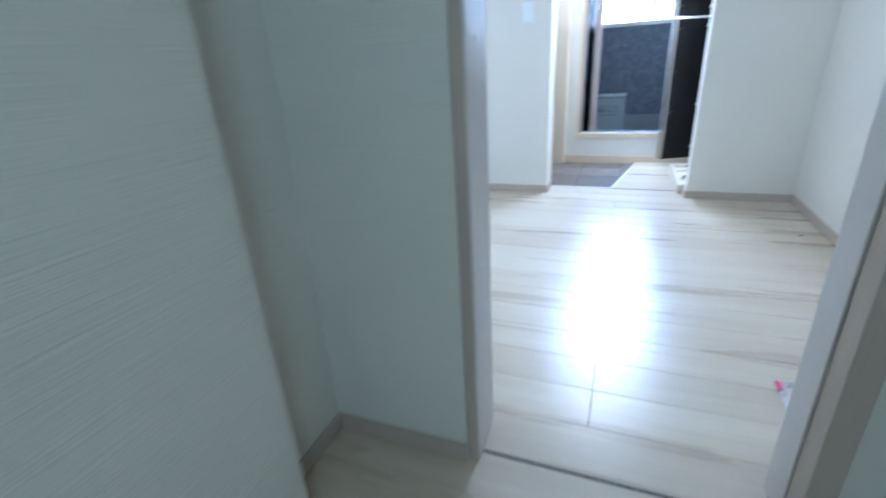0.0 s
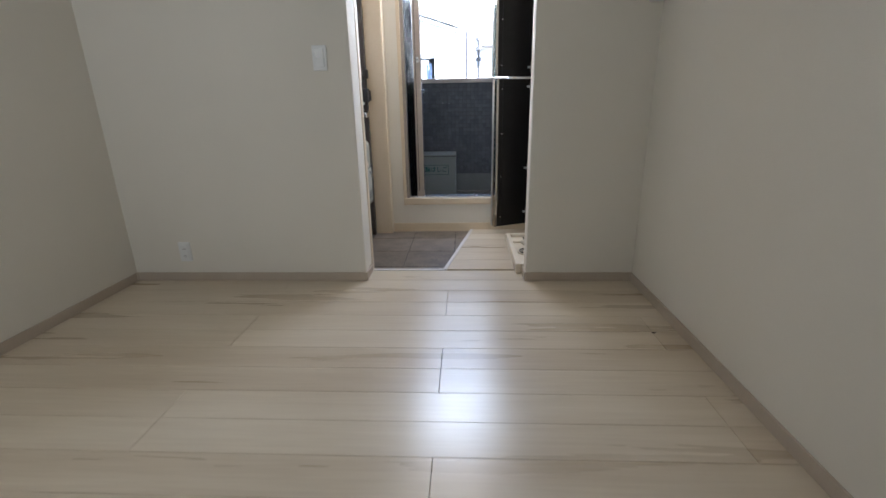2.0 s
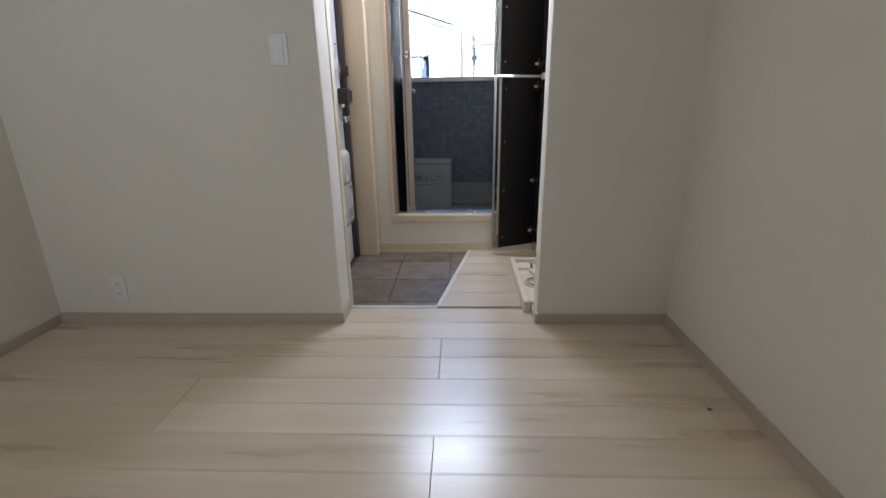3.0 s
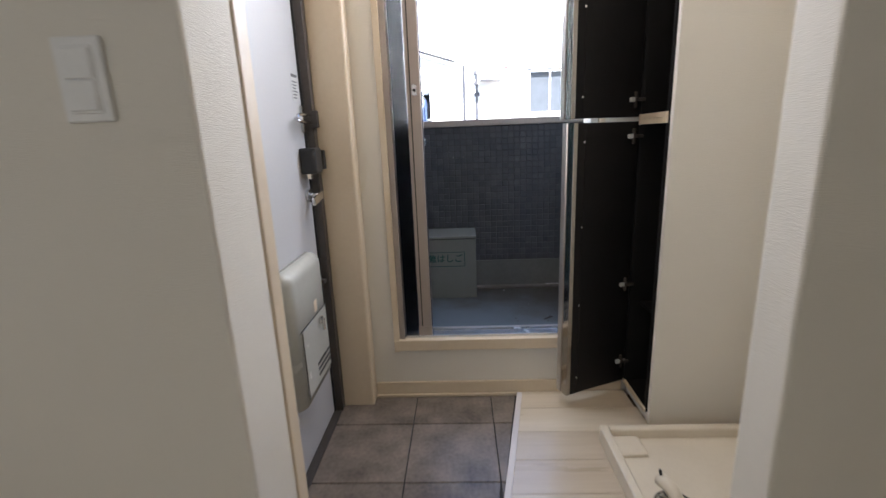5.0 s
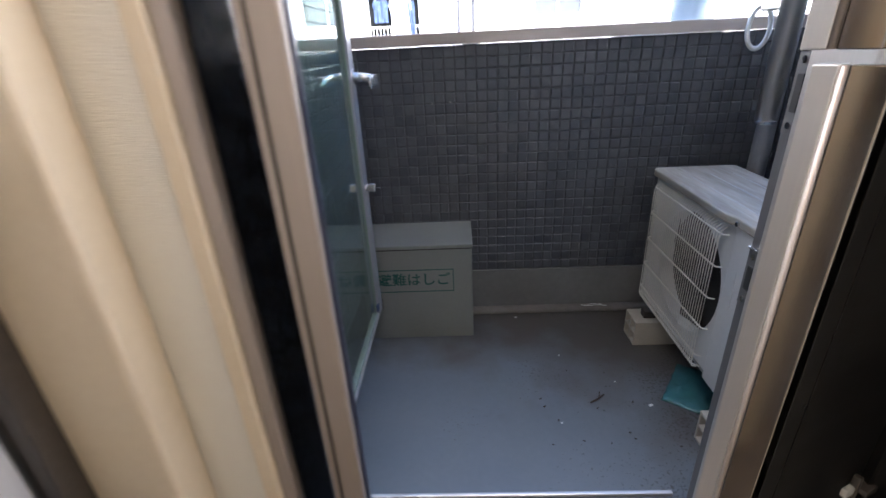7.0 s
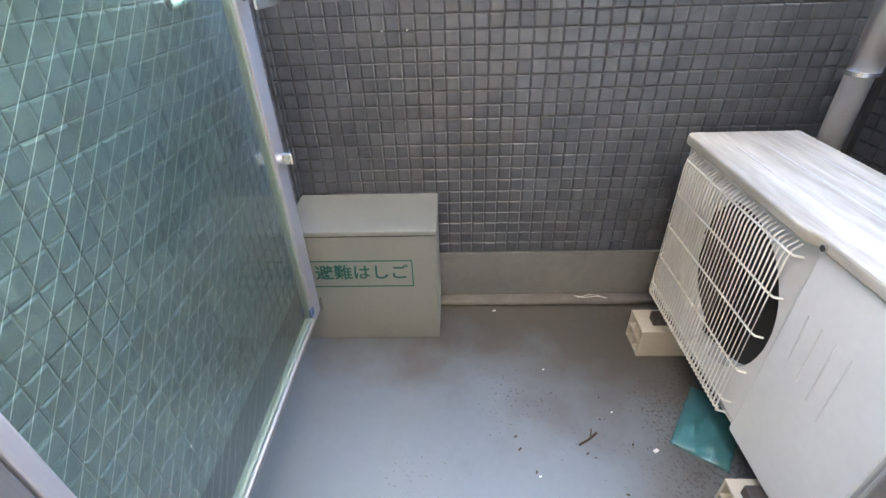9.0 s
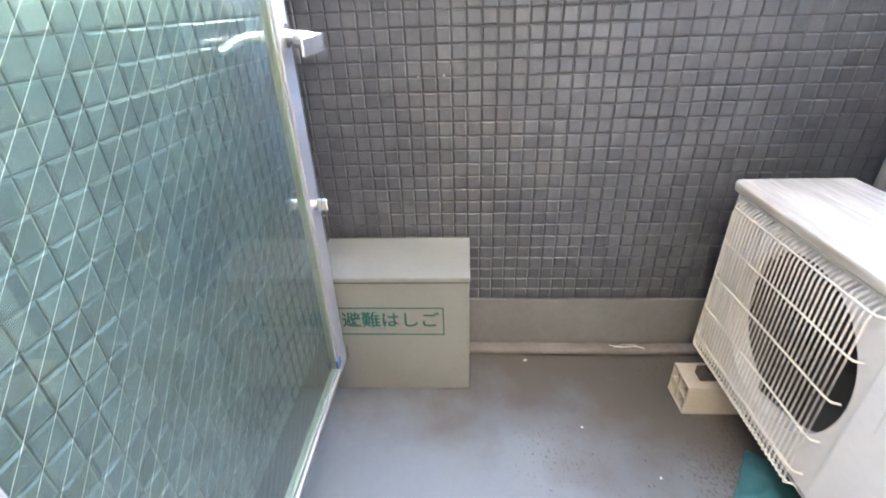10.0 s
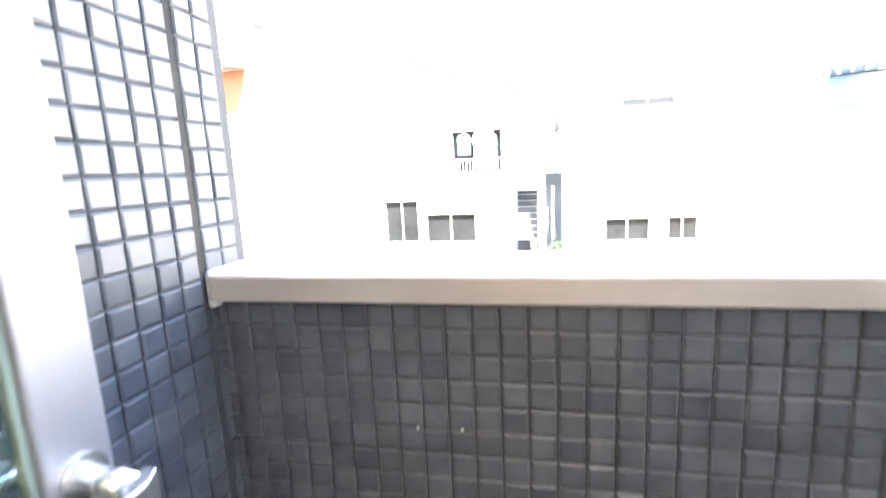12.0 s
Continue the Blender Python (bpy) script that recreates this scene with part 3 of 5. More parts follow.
part("track", box(-0.296, 0.4575, YE + 0.004, YE + 0.05, 0.2555, 0.268, 0.002), ALU_BRIGHT, window_1)
part("track", box(-0.296, 0.4575, YE + 0.052, YE + 0.058, 0.2555, 0.267, 0.001), ALU_BRIGHT, window_1)
part("track", box(-0.296, 0.4575, YE + 0.070, YE + 0.0765, 0.2555, 0.267, 0.001), ALU_BRIGHT, window_1)
part("threshold", box(-0.296, 0.452, YE + 0.0785, YO + 0.03, 0.2135, 0.232, 0.003), ALU_DARK, window_1)
part("threshold_lip", box(-0.296, 0.452, YO + 0.020, YO + 0.029, 0.2325, 0.240, 0.002), ALU, window_1)
pl = bmesh.new()
N = 7
row = [pl.verts.new((-0.296 + 0.061 * k / (2 * N), YE + (0.012 if k % 2 else 0.050) + 0.002 * math.sin(k * 2.1), 0.270)) for k in range(2 * N + 1)]
ex = row
for z in (0.6, 0.95, 1.3, 1.65, 1.99):
    nxt = [pl.verts.new((v.co.x + 0.0012 * math.sin(z * 9 + i), v.co.y + 0.002 * math.sin(z * 5 + i * 1.7), z)) for i, v in enumerate(row)]
    for k in range(2 * N):
        pl.faces.new((ex[k], ex[k + 1], nxt[k + 1], nxt[k]))
    ex = nxt
bmesh.ops.solidify(pl, geom=pl.faces[:], thickness=0.0012)
part("folded_screen", pl, BLACKMESH, window_1, "glossy black pleated insect screen, folded")
bar = part("screen_bar", box(-0.235, -0.181, YE + 0.006, YE + 0.020, 0.269, 1.995, 0.004), ALU_WARM, window_1)
part("groove", box(-0.2225, -0.2175, YE + 0.0045, YE + 0.008, 0.312, 1.99), STEELDARK, bar)
part("edge_gasket", box(-0.195, -0.1775, YE + 0.0205, YE + 0.034, 0.272, 1.99, 0.002), NAVY, bar, "navy rubber gasket")
part("latch_plate", box(-0.214, -0.195, YE + 0.001, YE + 0.008, 1.250, 1.290, 0.002), ALU_BRIGHT, bar)
part("latch_hole", rod((-0.2045, YE + 0.003, 1.27), (-0.2045, YE - 0.0005, 1.27), 0.006, 6), BLACK, bar)
part("foot_cap", box(-0.237, -0.179, YE + 0.004, YE + 0.024, 0.268, 0.31, 0.003), ALU_WARM, bar)
for z0, z1 in ((1.02, 1.13), (0.74, 0.84)):
    stp = part("strike_plate", box(0.468, 0.472, YO - 0.026, YO + 0.002, z0, z1, 0.001), ALU_DARK, window_1)
    part("strike_lip", box(0.4655, 0.4685, YO - 0.028, YO + 0.004, z1 - 0.001, z1 + 0.0015), ALU_BRIGHT, stp)
    part("strike_hole", box(0.4665, 0.4685, YO - 0.018, YO - 0.006, z0 + 0.03, z1 - 0.03), BLACK, stp)
    for z in (z0 + 0.012, z1 - 0.012):
        part("screw", rod((0.469, YO - 0.012, z), (0.4655, YO - 0.012, z), 0.005, 8), CHROME, stp)

# entrance door on the side wall
door_2 = tagged(new("door_2"), "pale grey painted steel entrance door, closed", "door", kind="structure")
XD = HALL_L
leaf = part("door_leaf", box(XD - 0.03, XD, 0.222, 0.985, -0.01, 1.995, 0.002), ENTRY, door_2)
part("door_frame", box(XD - 0.03, XD + 0.035, 0.990, 1.031, -0.015, 2.02, 0.003), STEELDARK, door_2, "dark bronze steel frame")
part("door_frame", box(XD - 0.03, XD + 0.02, 0.1915, 0.2205, -0.015, 2.02, 0.003), STEELDARK, door_2, "dark bronze steel frame")
part("door_frame", box(XD - 0.03, XD + 0.02, 0.2205, 0.990, 1.998, 2.02, 0.003), STEELDARK, door_2, "dark bronze steel frame")
part("seal", box(XD - 0.025, XD + 0.008, 0.9855, 0.9895, -0.01, 1.995), BLACK, door_2)
part("threshold", box(XD - 0.03, XD + 0.03, 0.2205, 0.990, -0.0165, -0.0105, 0.001), STEELDARK, door_2)
gu = part("door_guard", box(XD, XD + 0.012, 0.955, 0.975, 1.128, 1.222, 0.005), CHROME, door_2, "chrome swing-bar door guard")
part("bar", tube([(XD + 0.028, 0.985, 1.163), (XD + 0.03, 0.90, 1.163), (XD + 0.03, 0.852, 1.166), (XD + 0.03, 0.845, 1.175), (XD + 0.03, 0.852, 1.184), (XD + 0.03, 0.90, 1.187), (XD + 0.028, 0.985, 1.187)], 0.005, 8), CHROME, gu)
part("knuckle", box(XD + 0.030, XD + 0.052, 0.985, 1.010, 1.145, 1.205, 0.004), STEELDARK, gu)
part("arm_stud", rod((XD + 0.001, 0.90, 1.175), (XD + 0.03, 0.90, 1.175), 0.006, 10), CHROME, gu)
lk = part("lock_box", box(XD, XD + 0.058, 0.90, 0.983, 0.985, 1.075, 0.008), BLACK, door_2, "black auxiliary lock box")
part("turn_piece", rod((XD + 0.02, 0.928, 0.985), (XD + 0.02, 0.928, 0.967), 0.012, 14), CHROME, lk)
part("strike_box", box(XD + 0.036, XD + 0.060, 0.992, 1.02, 0.995, 1.065, 0.004), BLACK, lk)
le = part("door_handle", rod((XD, 0.945, 0.905), (XD + 0.012, 0.945, 0.905), 0.024, 20), CHROME, door_2, "satin lever handle with a round rose")
smooth(part("stem", rod((XD + 0.010, 0.945, 0.905), (XD + 0.048, 0.945, 0.905), 0.011, 14), CHROME, le))
part("lever", box(-0.092, 0.016, -0.006, 0.006, -0.014, 0.014, 0.005, 3), CHROME, le).matrix_local = Matrix.Translation((XD + 0.050, 0.945, 0.905)) @ Matrix.Rotation(radians(90), 4, "Z") @ Matrix.Rotation(radians(-8), 4, "Y")
kn = part("thumb_turn", rod((XD, 0.945, 0.575), (XD + 0.014, 0.945, 0.575), 0.020, 18), STEELDARK, door_2, "small dark thumb turn")
part("turn", box(XD + 0.012, XD + 0.032, 0.938, 0.968, 0.568, 0.582, 0.004), STEELDARK, kn)
la = part("notice_sticker", box(XD, XD + 0.001, 0.906, 0.966, 1.232, 1.325), LABELWHITE, door_2, "grey notice sticker with small print")
part("title_bar", box(XD + 0.001, XD + 0.0016, 0.909, 0.963, 1.312, 1.322), LABELINK, la)
for k in range(6):
    part("print_line", box(XD + 0.001, XD + 0.0016, 0.914, 0.958 - 0.006 * (k % 3), 1.295 - k * 0.0105, 1.299 - k * 0.0105), LABELINK, la)

# mailbox on the door
mb = empty("mailbox", XD, 0.652, 0.305, "grey-green enamelled metal mailbox on the entrance door", "mailbox")
MD, MH = 0.074, 0.432
bm = box(0.0, MD, -0.156, 0.156, 0.0, MH)
tops = [e for e in bm.edges if all(v.co.z > MH - 0.005 for v in e.verts) or all(v.co.x > MD - 0.005 for v in e.verts) and abs(e.verts[0].co.z - e.verts[1].co.z) > 0.1]
bmesh.ops.bevel(bm, geom=tops, offset=0.040, segments=7, affect="EDGES", profile=0.5)
smooth(part("body", bm, MAILBOX, mb))
fl = part("flap", box(MD - 0.016, MD + 0.003, -0.108, 0.128, 0.016, 0.240, 0.004), MAILBOX, mb)
part("seam", tube([(MD - 0.030, -0.157, 0.226), (MD - 0.008, -0.138, 0.230), (MD + 0.0015, -0.112, 0.243), (MD + 0.0030, 0.130, 0.243)], 0.0015, 6), BLACK, mb)
part("side_seam", tube([(MD + 0.0030, -0.108, 0.240), (MD + 0.0030, -0.108, 0.016)], 0.0012, 6), BLACK, mb)
for k in range(3):
    part("vent_slot", box(MD + 0.0025, MD + 0.0038, -0.005, 0.122, 0.040 + 0.019 * k, 0.049 + 0.019 * k), BLACK, fl)
part("latch_base", box(MD + 0.002, MD + 0.013, 0.040, 0.062, 0.204, 0.226, 0.003), CHROME, fl)
part("latch_tab", box(MD + 0.011, MD + 0.021, 0.045, 0.057, 0.180, 0.220, 0.003), CHROME, fl)
part("tape_patch", box(MD - 0.0005, MD + 0.0006, 0.022, 0.050, 0.252, 0.290), CREAM, mb, "scrap of old beige tape")
part("rivet", rod((0.006, -0.1555, 0.405), (0.006, -0.1575, 0.405), 0.003, 8), BLACK, mb)

# washing machine pan
pan = empty("washing_machine_pan", 0.0, 0.0, 0.0, "cream plastic washing machine drip pan on the floor", "drip pan")
PX0, PX1, PY0, PY1 = 0.435, HALL_R - 0.004, 0.106, 0.765
part("base", box(PX0 + 0.02, PX1 - 0.02, PY0 + 0.02, PY1 - 0.02, 0.0, 0.026, 0.003), PANWHITE, pan)
part("rim", box(PX0, PX0 + 0.03, PY0, PY1, 0.0, 0.062, 0.006), PANWHITE, pan)
part("rim", box(PX1 - 0.03, PX1, PY0, PY1, 0.0, 0.062, 0.006), PANWHITE, pan)
part("rim", box(PX0 + 0.03, PX1 - 0.03, PY1 - 0.03, PY1, 0.0, 0.062, 0.006), PANWHITE, pan)
part("rim", box(PX0 + 0.03, PX1 - 0.03, PY0, PY0 + 0.03, 0.0, 0.062, 0.006), PANWHITE, pan)
part("corner_pad", box(PX0 + 0.028, PX0 + 0.13, PY0 + 0.028, PY0 + 0.13, 0.02, 0.050, 0.012), PANWHITE, pan)
part("corner_pad", box(PX0 + 0.028, PX0 + 0.13, PY1 - 0.13, PY1 - 0.028, 0.02, 0.040, 0.012), PANWHITE, pan)
dr = part("drain", rod((0.55, 0.42, 0.024), (0.55, 0.42, 0.036), 0.068, 28), PANWHITE, pan)
part("ring", tube([(0.55 + 0.055 * math.cos(a), 0.42 + 0.055 * math.sin(a), 0.0375) for a in [2 * math.pi * k / 28 for k in range(28)]], 0.003, 6, True), BLACK, dr)
for k in range(14):
    a = 2 * math.pi * k / 14
    part("drain_slot", tube([(0.55 + 0.034 * math.cos(a), 0.42 + 0.034 * math.sin(a), 0.0365), (0.55 + 0.048 * math.cos(a), 0.42 + 0.048 * math.sin(a), 0.0365)], 0.0022, 5), BLACK, dr)
el = part("hose_elbow", tube([(0.55, 0.42, 0.03), (0.55, 0.42, 0.062), (0.545, 0.432, 0.078), (0.535, 0.452, 0.084), (0.525, 0.475, 0.084)], 0.020, 14), PANWHITE, pan)
smooth(el)
part("clamp", tube([(0.528, 0.462, 0.062), (0.525, 0.466, 0.09), (0.522, 0.47, 0.118)], 0.004, 8), BLACK, pan)


# shoe cabinets with open doors
def shoe_cabinet(name, z0, z1, hinges, label, end):
    cab = empty(name, 0, 0, 0, label, "cabinet")
    X0, X1, Y0, Y1, T = 0.638, HALL_R - 0.002, 0.864, YE - 0.016, 0.016
    part("side_panel", box(X0 + 0.002, X1, Y0, Y0 + T, z0, z1, 0.001), CABBLACK, cab)
    part("side_panel", box(X0 + 0.002, X1, Y1 - T, Y1, z0, z1, 0.001), CABBLACK, cab)
    part("back_panel", box(X1 - 0.006, X1, Y0 + T, Y1 - T, z0, z1), CABBLACK, cab)
    part("bottom_panel", box(X0 + 0.002, X1 - 0.006, Y0 + T, Y1 - T, z0, z0 + T), CABBLACK, cab)
    part("top_panel", box(X0 + 0.002, X1 - 0.006, Y0 + T, Y1 - T, z1 - T, z1), CABBLACK, cab)
    part("edge_band", box(X0 - 0.006, X0 + 0.002, Y0, Y1, z0, z0 + 0.016, 0.001), CREAM, cab, "cream edge banding")
    part("edge_band", box(X0 - 0.006, X0 + 0.002, Y0, Y1, z1 - 0.016, z1 + (0.0035 if z0 < 1 else 0.0), 0.0004), CREAM, cab, "cream edge banding")
    part("hinge_strip", box(X0 - 0.0058, X0 + 0.0018, Y1 - T, Y1, z0 + 0.017, z1 - 0.017), CABBLACK, cab)
    if z0 < 1:
        part("shelf", box(X0 + 0.04, X1 - 0.006, Y0 + T, Y1 - T, 0.40, 0.416, 0.001), CABBLACK, cab)
        part("plinth", box(X0 + 0.012, X1, Y0, Y1, 0.0, z0), WHITE, cab, "white plinth")
    hx, hy = X0 - 0.006, Y1 - 0.002
    d = Vector((end[0] - hx, end[1] - hy, 0))
    L = d.length
    door = part("door", box(0, L - 0.02, -0.018, 0.0, z0 + 0.008, z1 - 0.004, 0.001), CABBLACK, cab)
    door.matrix_local = Matrix.Translation((hx, hy, 0)) @ Matrix.Rotation(math.atan2(d.y, d.x), 4, "Z")
    # the side towards the room carries the fittings; local -y faces the window
    part("front_sheet", box(0, L - 0.02, -0.022, -0.0185, z0 + 0.008, z1 - 0.004), WHITE, door)
    prof = part("edge_profile", box(L - 0.0195, L, -0.064, -0.0405, z0 + 0.006, z1 - 0.002, 0.0015), ALU, door, "aluminium edge profile")
    smooth(part("ridge", rod((L - 0.003, -0.0375, z0 + 0.007), (L - 0.003, -0.0375, z1 - 0.003), 0.0035, 12), ALU_WARM, prof))
    part("polished_band", box(L - 0.0195, L - 0.001, -0.0325, 0.002, z0 + 0.006, z1 - 0.002, 0.0015), POLISHED, prof, "polished mirror-like band")
    part("groove", box(L - 0.0195, L - 0.004, -0.0400, -0.0330, z0 + 0.007, z1 - 0.003), STEELDARK, prof)
    st = part("inner_strip", box(L - 0.052, L - 0.0197, 0.0002, 0.0022, z0 + 0.008, z1 - 0.004, 0.0008), CABBLACK, door)
    part("bead", box(L - 0.054, L - 0.0525, 0.0002, 0.003, z0 + 0.01, z1 - 0.006), CABBLACK, door)
    nz = 4
    for k in range(nz):
        z = z0 + 0.08 + (z1 - z0 - 0.15) * k / (nz - 1)
        part("screw", rod((L - 0.047, 0.002, z), (L - 0.047, 0.0045, z), 0.004, 8), CHROME, door)
    for z in hinges:
        part("hinge_plate", box(0.022, 0.030, 0.0005, 0.012, z - 0.028, z + 0.028, 0.002), STEELDARK, door)
        part("hinge_cup", box(0.030, 0.050, 0.0005, 0.010, z - 0.008, z + 0.008, 0.002), PRESSED, door)
        part("hinge_arm", box(-0.006, 0.022, 0.002, 0.022, z - 0.006, z + 0.006, 0.002), STEELDARK, door)
    return cab


shoe_cabinet("shoe_cabinet", 0.045, 1.127, (1.07, 0.49, 0.15), "tall shoe cabinet, black inside, lower door open", (0.362, 0.971))
shoe_cabinet("upper_shoe_cabinet", 1.131, 2.15, (1.20, 1.9), "upper shoe cabinet, black inside, door standing open", (0.352, 0.981))


# ---- balcony ----
balc = structure("balcony_floor", box(BXL - 0.05, BXR + 0.05, YO - 0.06, YP + 0.05, BZ - 0.15, BZ), BALCFLOOR, "blue-grey coated balcony floor with brown stains", "floor")
structure("gutter_edge", box(BXL, BXR, YP - 0.060, YP - 0.013, BZ, BZ + 0.020, 0.0095), GUTTER, "grey mortar fillet along the parapet", "trim")
structure("parapet_plinth", box(BXL, BXR, YP - 0.012, YP + 0.10, BZ, 0.268), CONCRETE, "grey mortar plinth under the mosaic tiles", "wall")
parapet = structure("parapet_wall", box(BXL - 0.12, BXR + 0.12, YP + 0.001, YP + 0.12, 0.268, 1.155), JOINT, "balcony parapet with dark grey glazed mosaic tiles", "wall")
side = structure("balcony_wall_left", box(BXL - 0.12, BXL - 0.001, YO - 0.06, YP + 0.080, BZ - 0.1, 2.95), JOINT, "balcony side wall with dark grey mosaic tiles", "wall")
side_r = structure("balcony_wall_right", box(BXR + 0.001, BXR + 0.12, YO - 0.06, YP + 0.004, BZ - 0.1, 1.155), JOINT, "balcony side wall with dark grey mosaic tiles", "wall")
structure("expansion_joint", box(BXL - 0.004, BXL + 0.001, 2.2710, 2.2845, 1.20, 2.95), SEALANT, "black sealant joint in the side wall", "trim")
coping = tagged(new("coping"), "bare aluminium coping on the parapet", "coping", kind="structure")
part("cap", box(BXL + 0.006, BXR, YP - 0.025, YP + 0.135, 1.156, 1.196, 0.004), COPING, coping)
part("side_cap", box(BXR + 0.001, BXR + 0.135, YO + 0.006, YP + 0.135, 1.1555, 1.197, 0.004), COPING, coping)
part("end_seal", box(BXL - 0.003, BXL + 0.012, YP - 0.020, YP + 0.135, 1.145, 1.203, 0.006), WHITE, coping)
# Slab is out of view and assumed; it limits the balcony's sky light.
structure("assumed_balcony_slab", box(BXL - 0.12, BXR + 0.12, YO + 0.004, YP + 0.14, 2.95, 3.1), FACADE, "assumed white slab above the balcony, out of view", "ceiling")
# Unseen outer wall, tall to block the sun; its grey sets the bounce.
structure("wall_house_front", wall_panels("y", YO - 0.02, YO + 0.004, BXL - 3, BXR + 3, -4, 7, [(-0.335, 0.50, 0.213, 2.02)]), HOUSE_RENDER, "unseen grey rendered outer wall of the house, blocks the sun", "wall")
# Block added out of view to keep the sun off the balcony.
structure("unseen_sun_block", box(-4, 4, -5.4, YO, 3.2, 7), CONCRETE, "unseen block above the house, keeps the sun off the balcony", "wall")

# glass door leaf, swung open along the side wall
gd = empty("glass_door", -0.313, 1.262, 0.0, "aluminium balcony door with green wired glass, open", "door")
DW, SW, Z0, Z1 = 0.760, 0.060, 0.262, 1.99
part("hinge_stile", box(-0.016, 0.016, -0.020, 0.002, Z0, Z1, 0.003), STILE, gd)
part("lock_stile", box(-0.016, 0.016, DW - SW, DW, Z0, Z1, 0.003), STILE, gd)
part("bottom_rail", box(-0.016, 0.016, 0.002, DW - SW, Z0, Z0 + 0.016, 0.002), ALU, gd)
part("rail_groove", box(0.0155, 0.0168, 0.004, DW - SW, Z0 + 0.006, Z0 + 0.009), STEELDARK, gd)
part("bottom_gasket", box(0.003, 0.011, 0.003, DW - SW - 0.010, Z0 + 0.0165, Z0 + 0.026, 0.001), GASKET, gd, "pale green glazing gasket")
part("top_rail", box(-0.016, 0.016, 0.002, DW - SW, Z1 - 0.05, Z1, 0.003), STILE, gd)
pane = part("pane", box(-0.003, 0.003, -0.002, DW - SW + 0.004, Z0 + 0.012, Z1 - 0.045), GLASS, gd, "greenish wired safety glass")
pane.visible_shadow = False
part("glazing_bead", box(0.003, 0.009, DW - SW - 0.006, DW - SW, Z0 + 0.03, Z1 - 0.05, 0.001), GASKET, gd, "pale green glazing gasket")
wires = bmesh.new()
yy = -1.8
while yy < DW:
    ya, za = yy, Z0 + 0.03
    if ya < 0.003:
        za += 0.003 - ya
        ya = 0.003
    yb, zb = yy + (Z1 - 0.05 - Z0 - 0.03), Z1 - 0.05
    if yb > DW - SW:
        zb -= yb - (DW - SW)
        yb = DW - SW
    if yb > ya:
        rod((0, ya, za), (0, yb, zb), 0.00025, 4, bm=wires)
    yy += 0.034
part("wire_mesh", wires, PRESSED, gd, "thin diagonal wires in the glass")
ha = part("handle_rose", rod((0.015, DW - 0.030, 1.083), (0.021, DW - 0.030, 1.083), 0.021, 24), ALU_BRIGHT, gd, "satin lever handle")
smooth(part("stem", rod((0.018, DW - 0.030, 1.083), (0.070, DW - 0.030, 1.076), 0.0125, 18), ALU_BRIGHT, ha))
part("lever", prism([(0.064, DW - 0.012), (0.079, DW - 0.014), (0.088, DW - 0.030), (0.0905, DW - 0.090), (0.0890, DW - 0.148), (0.0855, DW - 0.152), (0.0810, DW - 0.146), (0.0805, DW - 0.060), (0.077, DW - 0.046), (0.064, DW - 0.044)], 1.056, 1.087, 0.003), ALU_BRIGHT, ha)
hb = part("outer_rose", rod((-0.015, DW - 0.030, 1.083), (-0.021, DW - 0.030, 1.083), 0.021, 24), ALU_BRIGHT, gd, "satin lever handle behind the glass")
smooth(part("stem", rod((-0.018, DW - 0.030, 1.083), (-0.046, DW - 0.030, 1.080), 0.011, 16), ALU_BRIGHT, hb))
smooth(part("lever", tube([(-0.046, DW - 0.022, 1.084), (-0.052, DW - 0.060, 1.083), (-0.053, DW - 0.115, 1.076), (-0.051, DW - 0.168, 1.070)], 0.009, 10), ALU_BRIGHT, hb))
kk = part("thumb_latch", rod((0.014, DW - 0.030, 0.742), (0.024, DW - 0.030, 0.742), 0.013, 16), ALU_BRIGHT, gd)
part("turn", box(0.022, 0.046, DW - 0.036, DW - 0.024, 0.728, 0.756, 0.004), ALU_BRIGHT, kk)
part("tape_scrap", box(0.010, 0.0165, DW - 0.075, DW - 0.052, Z0 + 0.03, Z0 + 0.055), CLOTH_BLUE, gd, "scrap of blue protective tape")
part("corner_key", box(0.0165, 0.020, DW - 0.008, DW + 0.012, Z0 - 0.004, Z0 + 0.035, 0.002), ALU_BRIGHT, gd)

# escape ladder box
lb = empty("escape_ladder_box", -0.167, 2.090, BZ, "grey steel escape ladder box with green lettering", "box")
part("body", box(-0.214, 0.214, 0.0, 0.200, 0.0, 0.394, 0.003), BOXPAINT, lb)
lid = prism([(-0.217, -0.006), (0.217, -0.006), (0.217, 0.206), (-0.217, 0.206)], 0.395, 0.410)
for v in lid.verts:
    if v.co.y > 0.1 and v.co.z > 0.405:
        v.co.z += 0.012
bmesh.ops.bevel(lid, geom=lid.edges[:], offset=0.003, segments=2, affect="EDGES", profile=0.5)
part("lid", lid, BOXPAINT, lb)
part("lid_seam", box(-0.213, 0.213, -0.0012, 0.0, 0.390, 0.3948), DARKGAP, lb)
SX0, SX1, SZ0, SZ1, TW = -0.163, 0.143, 0.213, 0.309, 0.0036
sign = part("sign_border", box(SX0, SX1, -0.0012, 0.0, SZ1 - TW, SZ1), GREENINK, lb, "green printed border")
part("border", box(SX0, SX1, -0.0012, 0.0, SZ0, SZ0 + TW), GREENINK, sign)
part("border", box(SX0, SX0 + TW, -0.0012, 0.0, SZ0 + TW, SZ1 - TW), GREENINK, sign)
part("border", box(SX1 - TW, SX1, -0.0012, 0.0, SZ0 + TW, SZ1 - TW), GREENINK, sign)
text_mesh("lettering", "避難はしご", 0.056, GREENINK, lb, pose(-0.010, -0.0008, 0.263, 90, 0, 0))
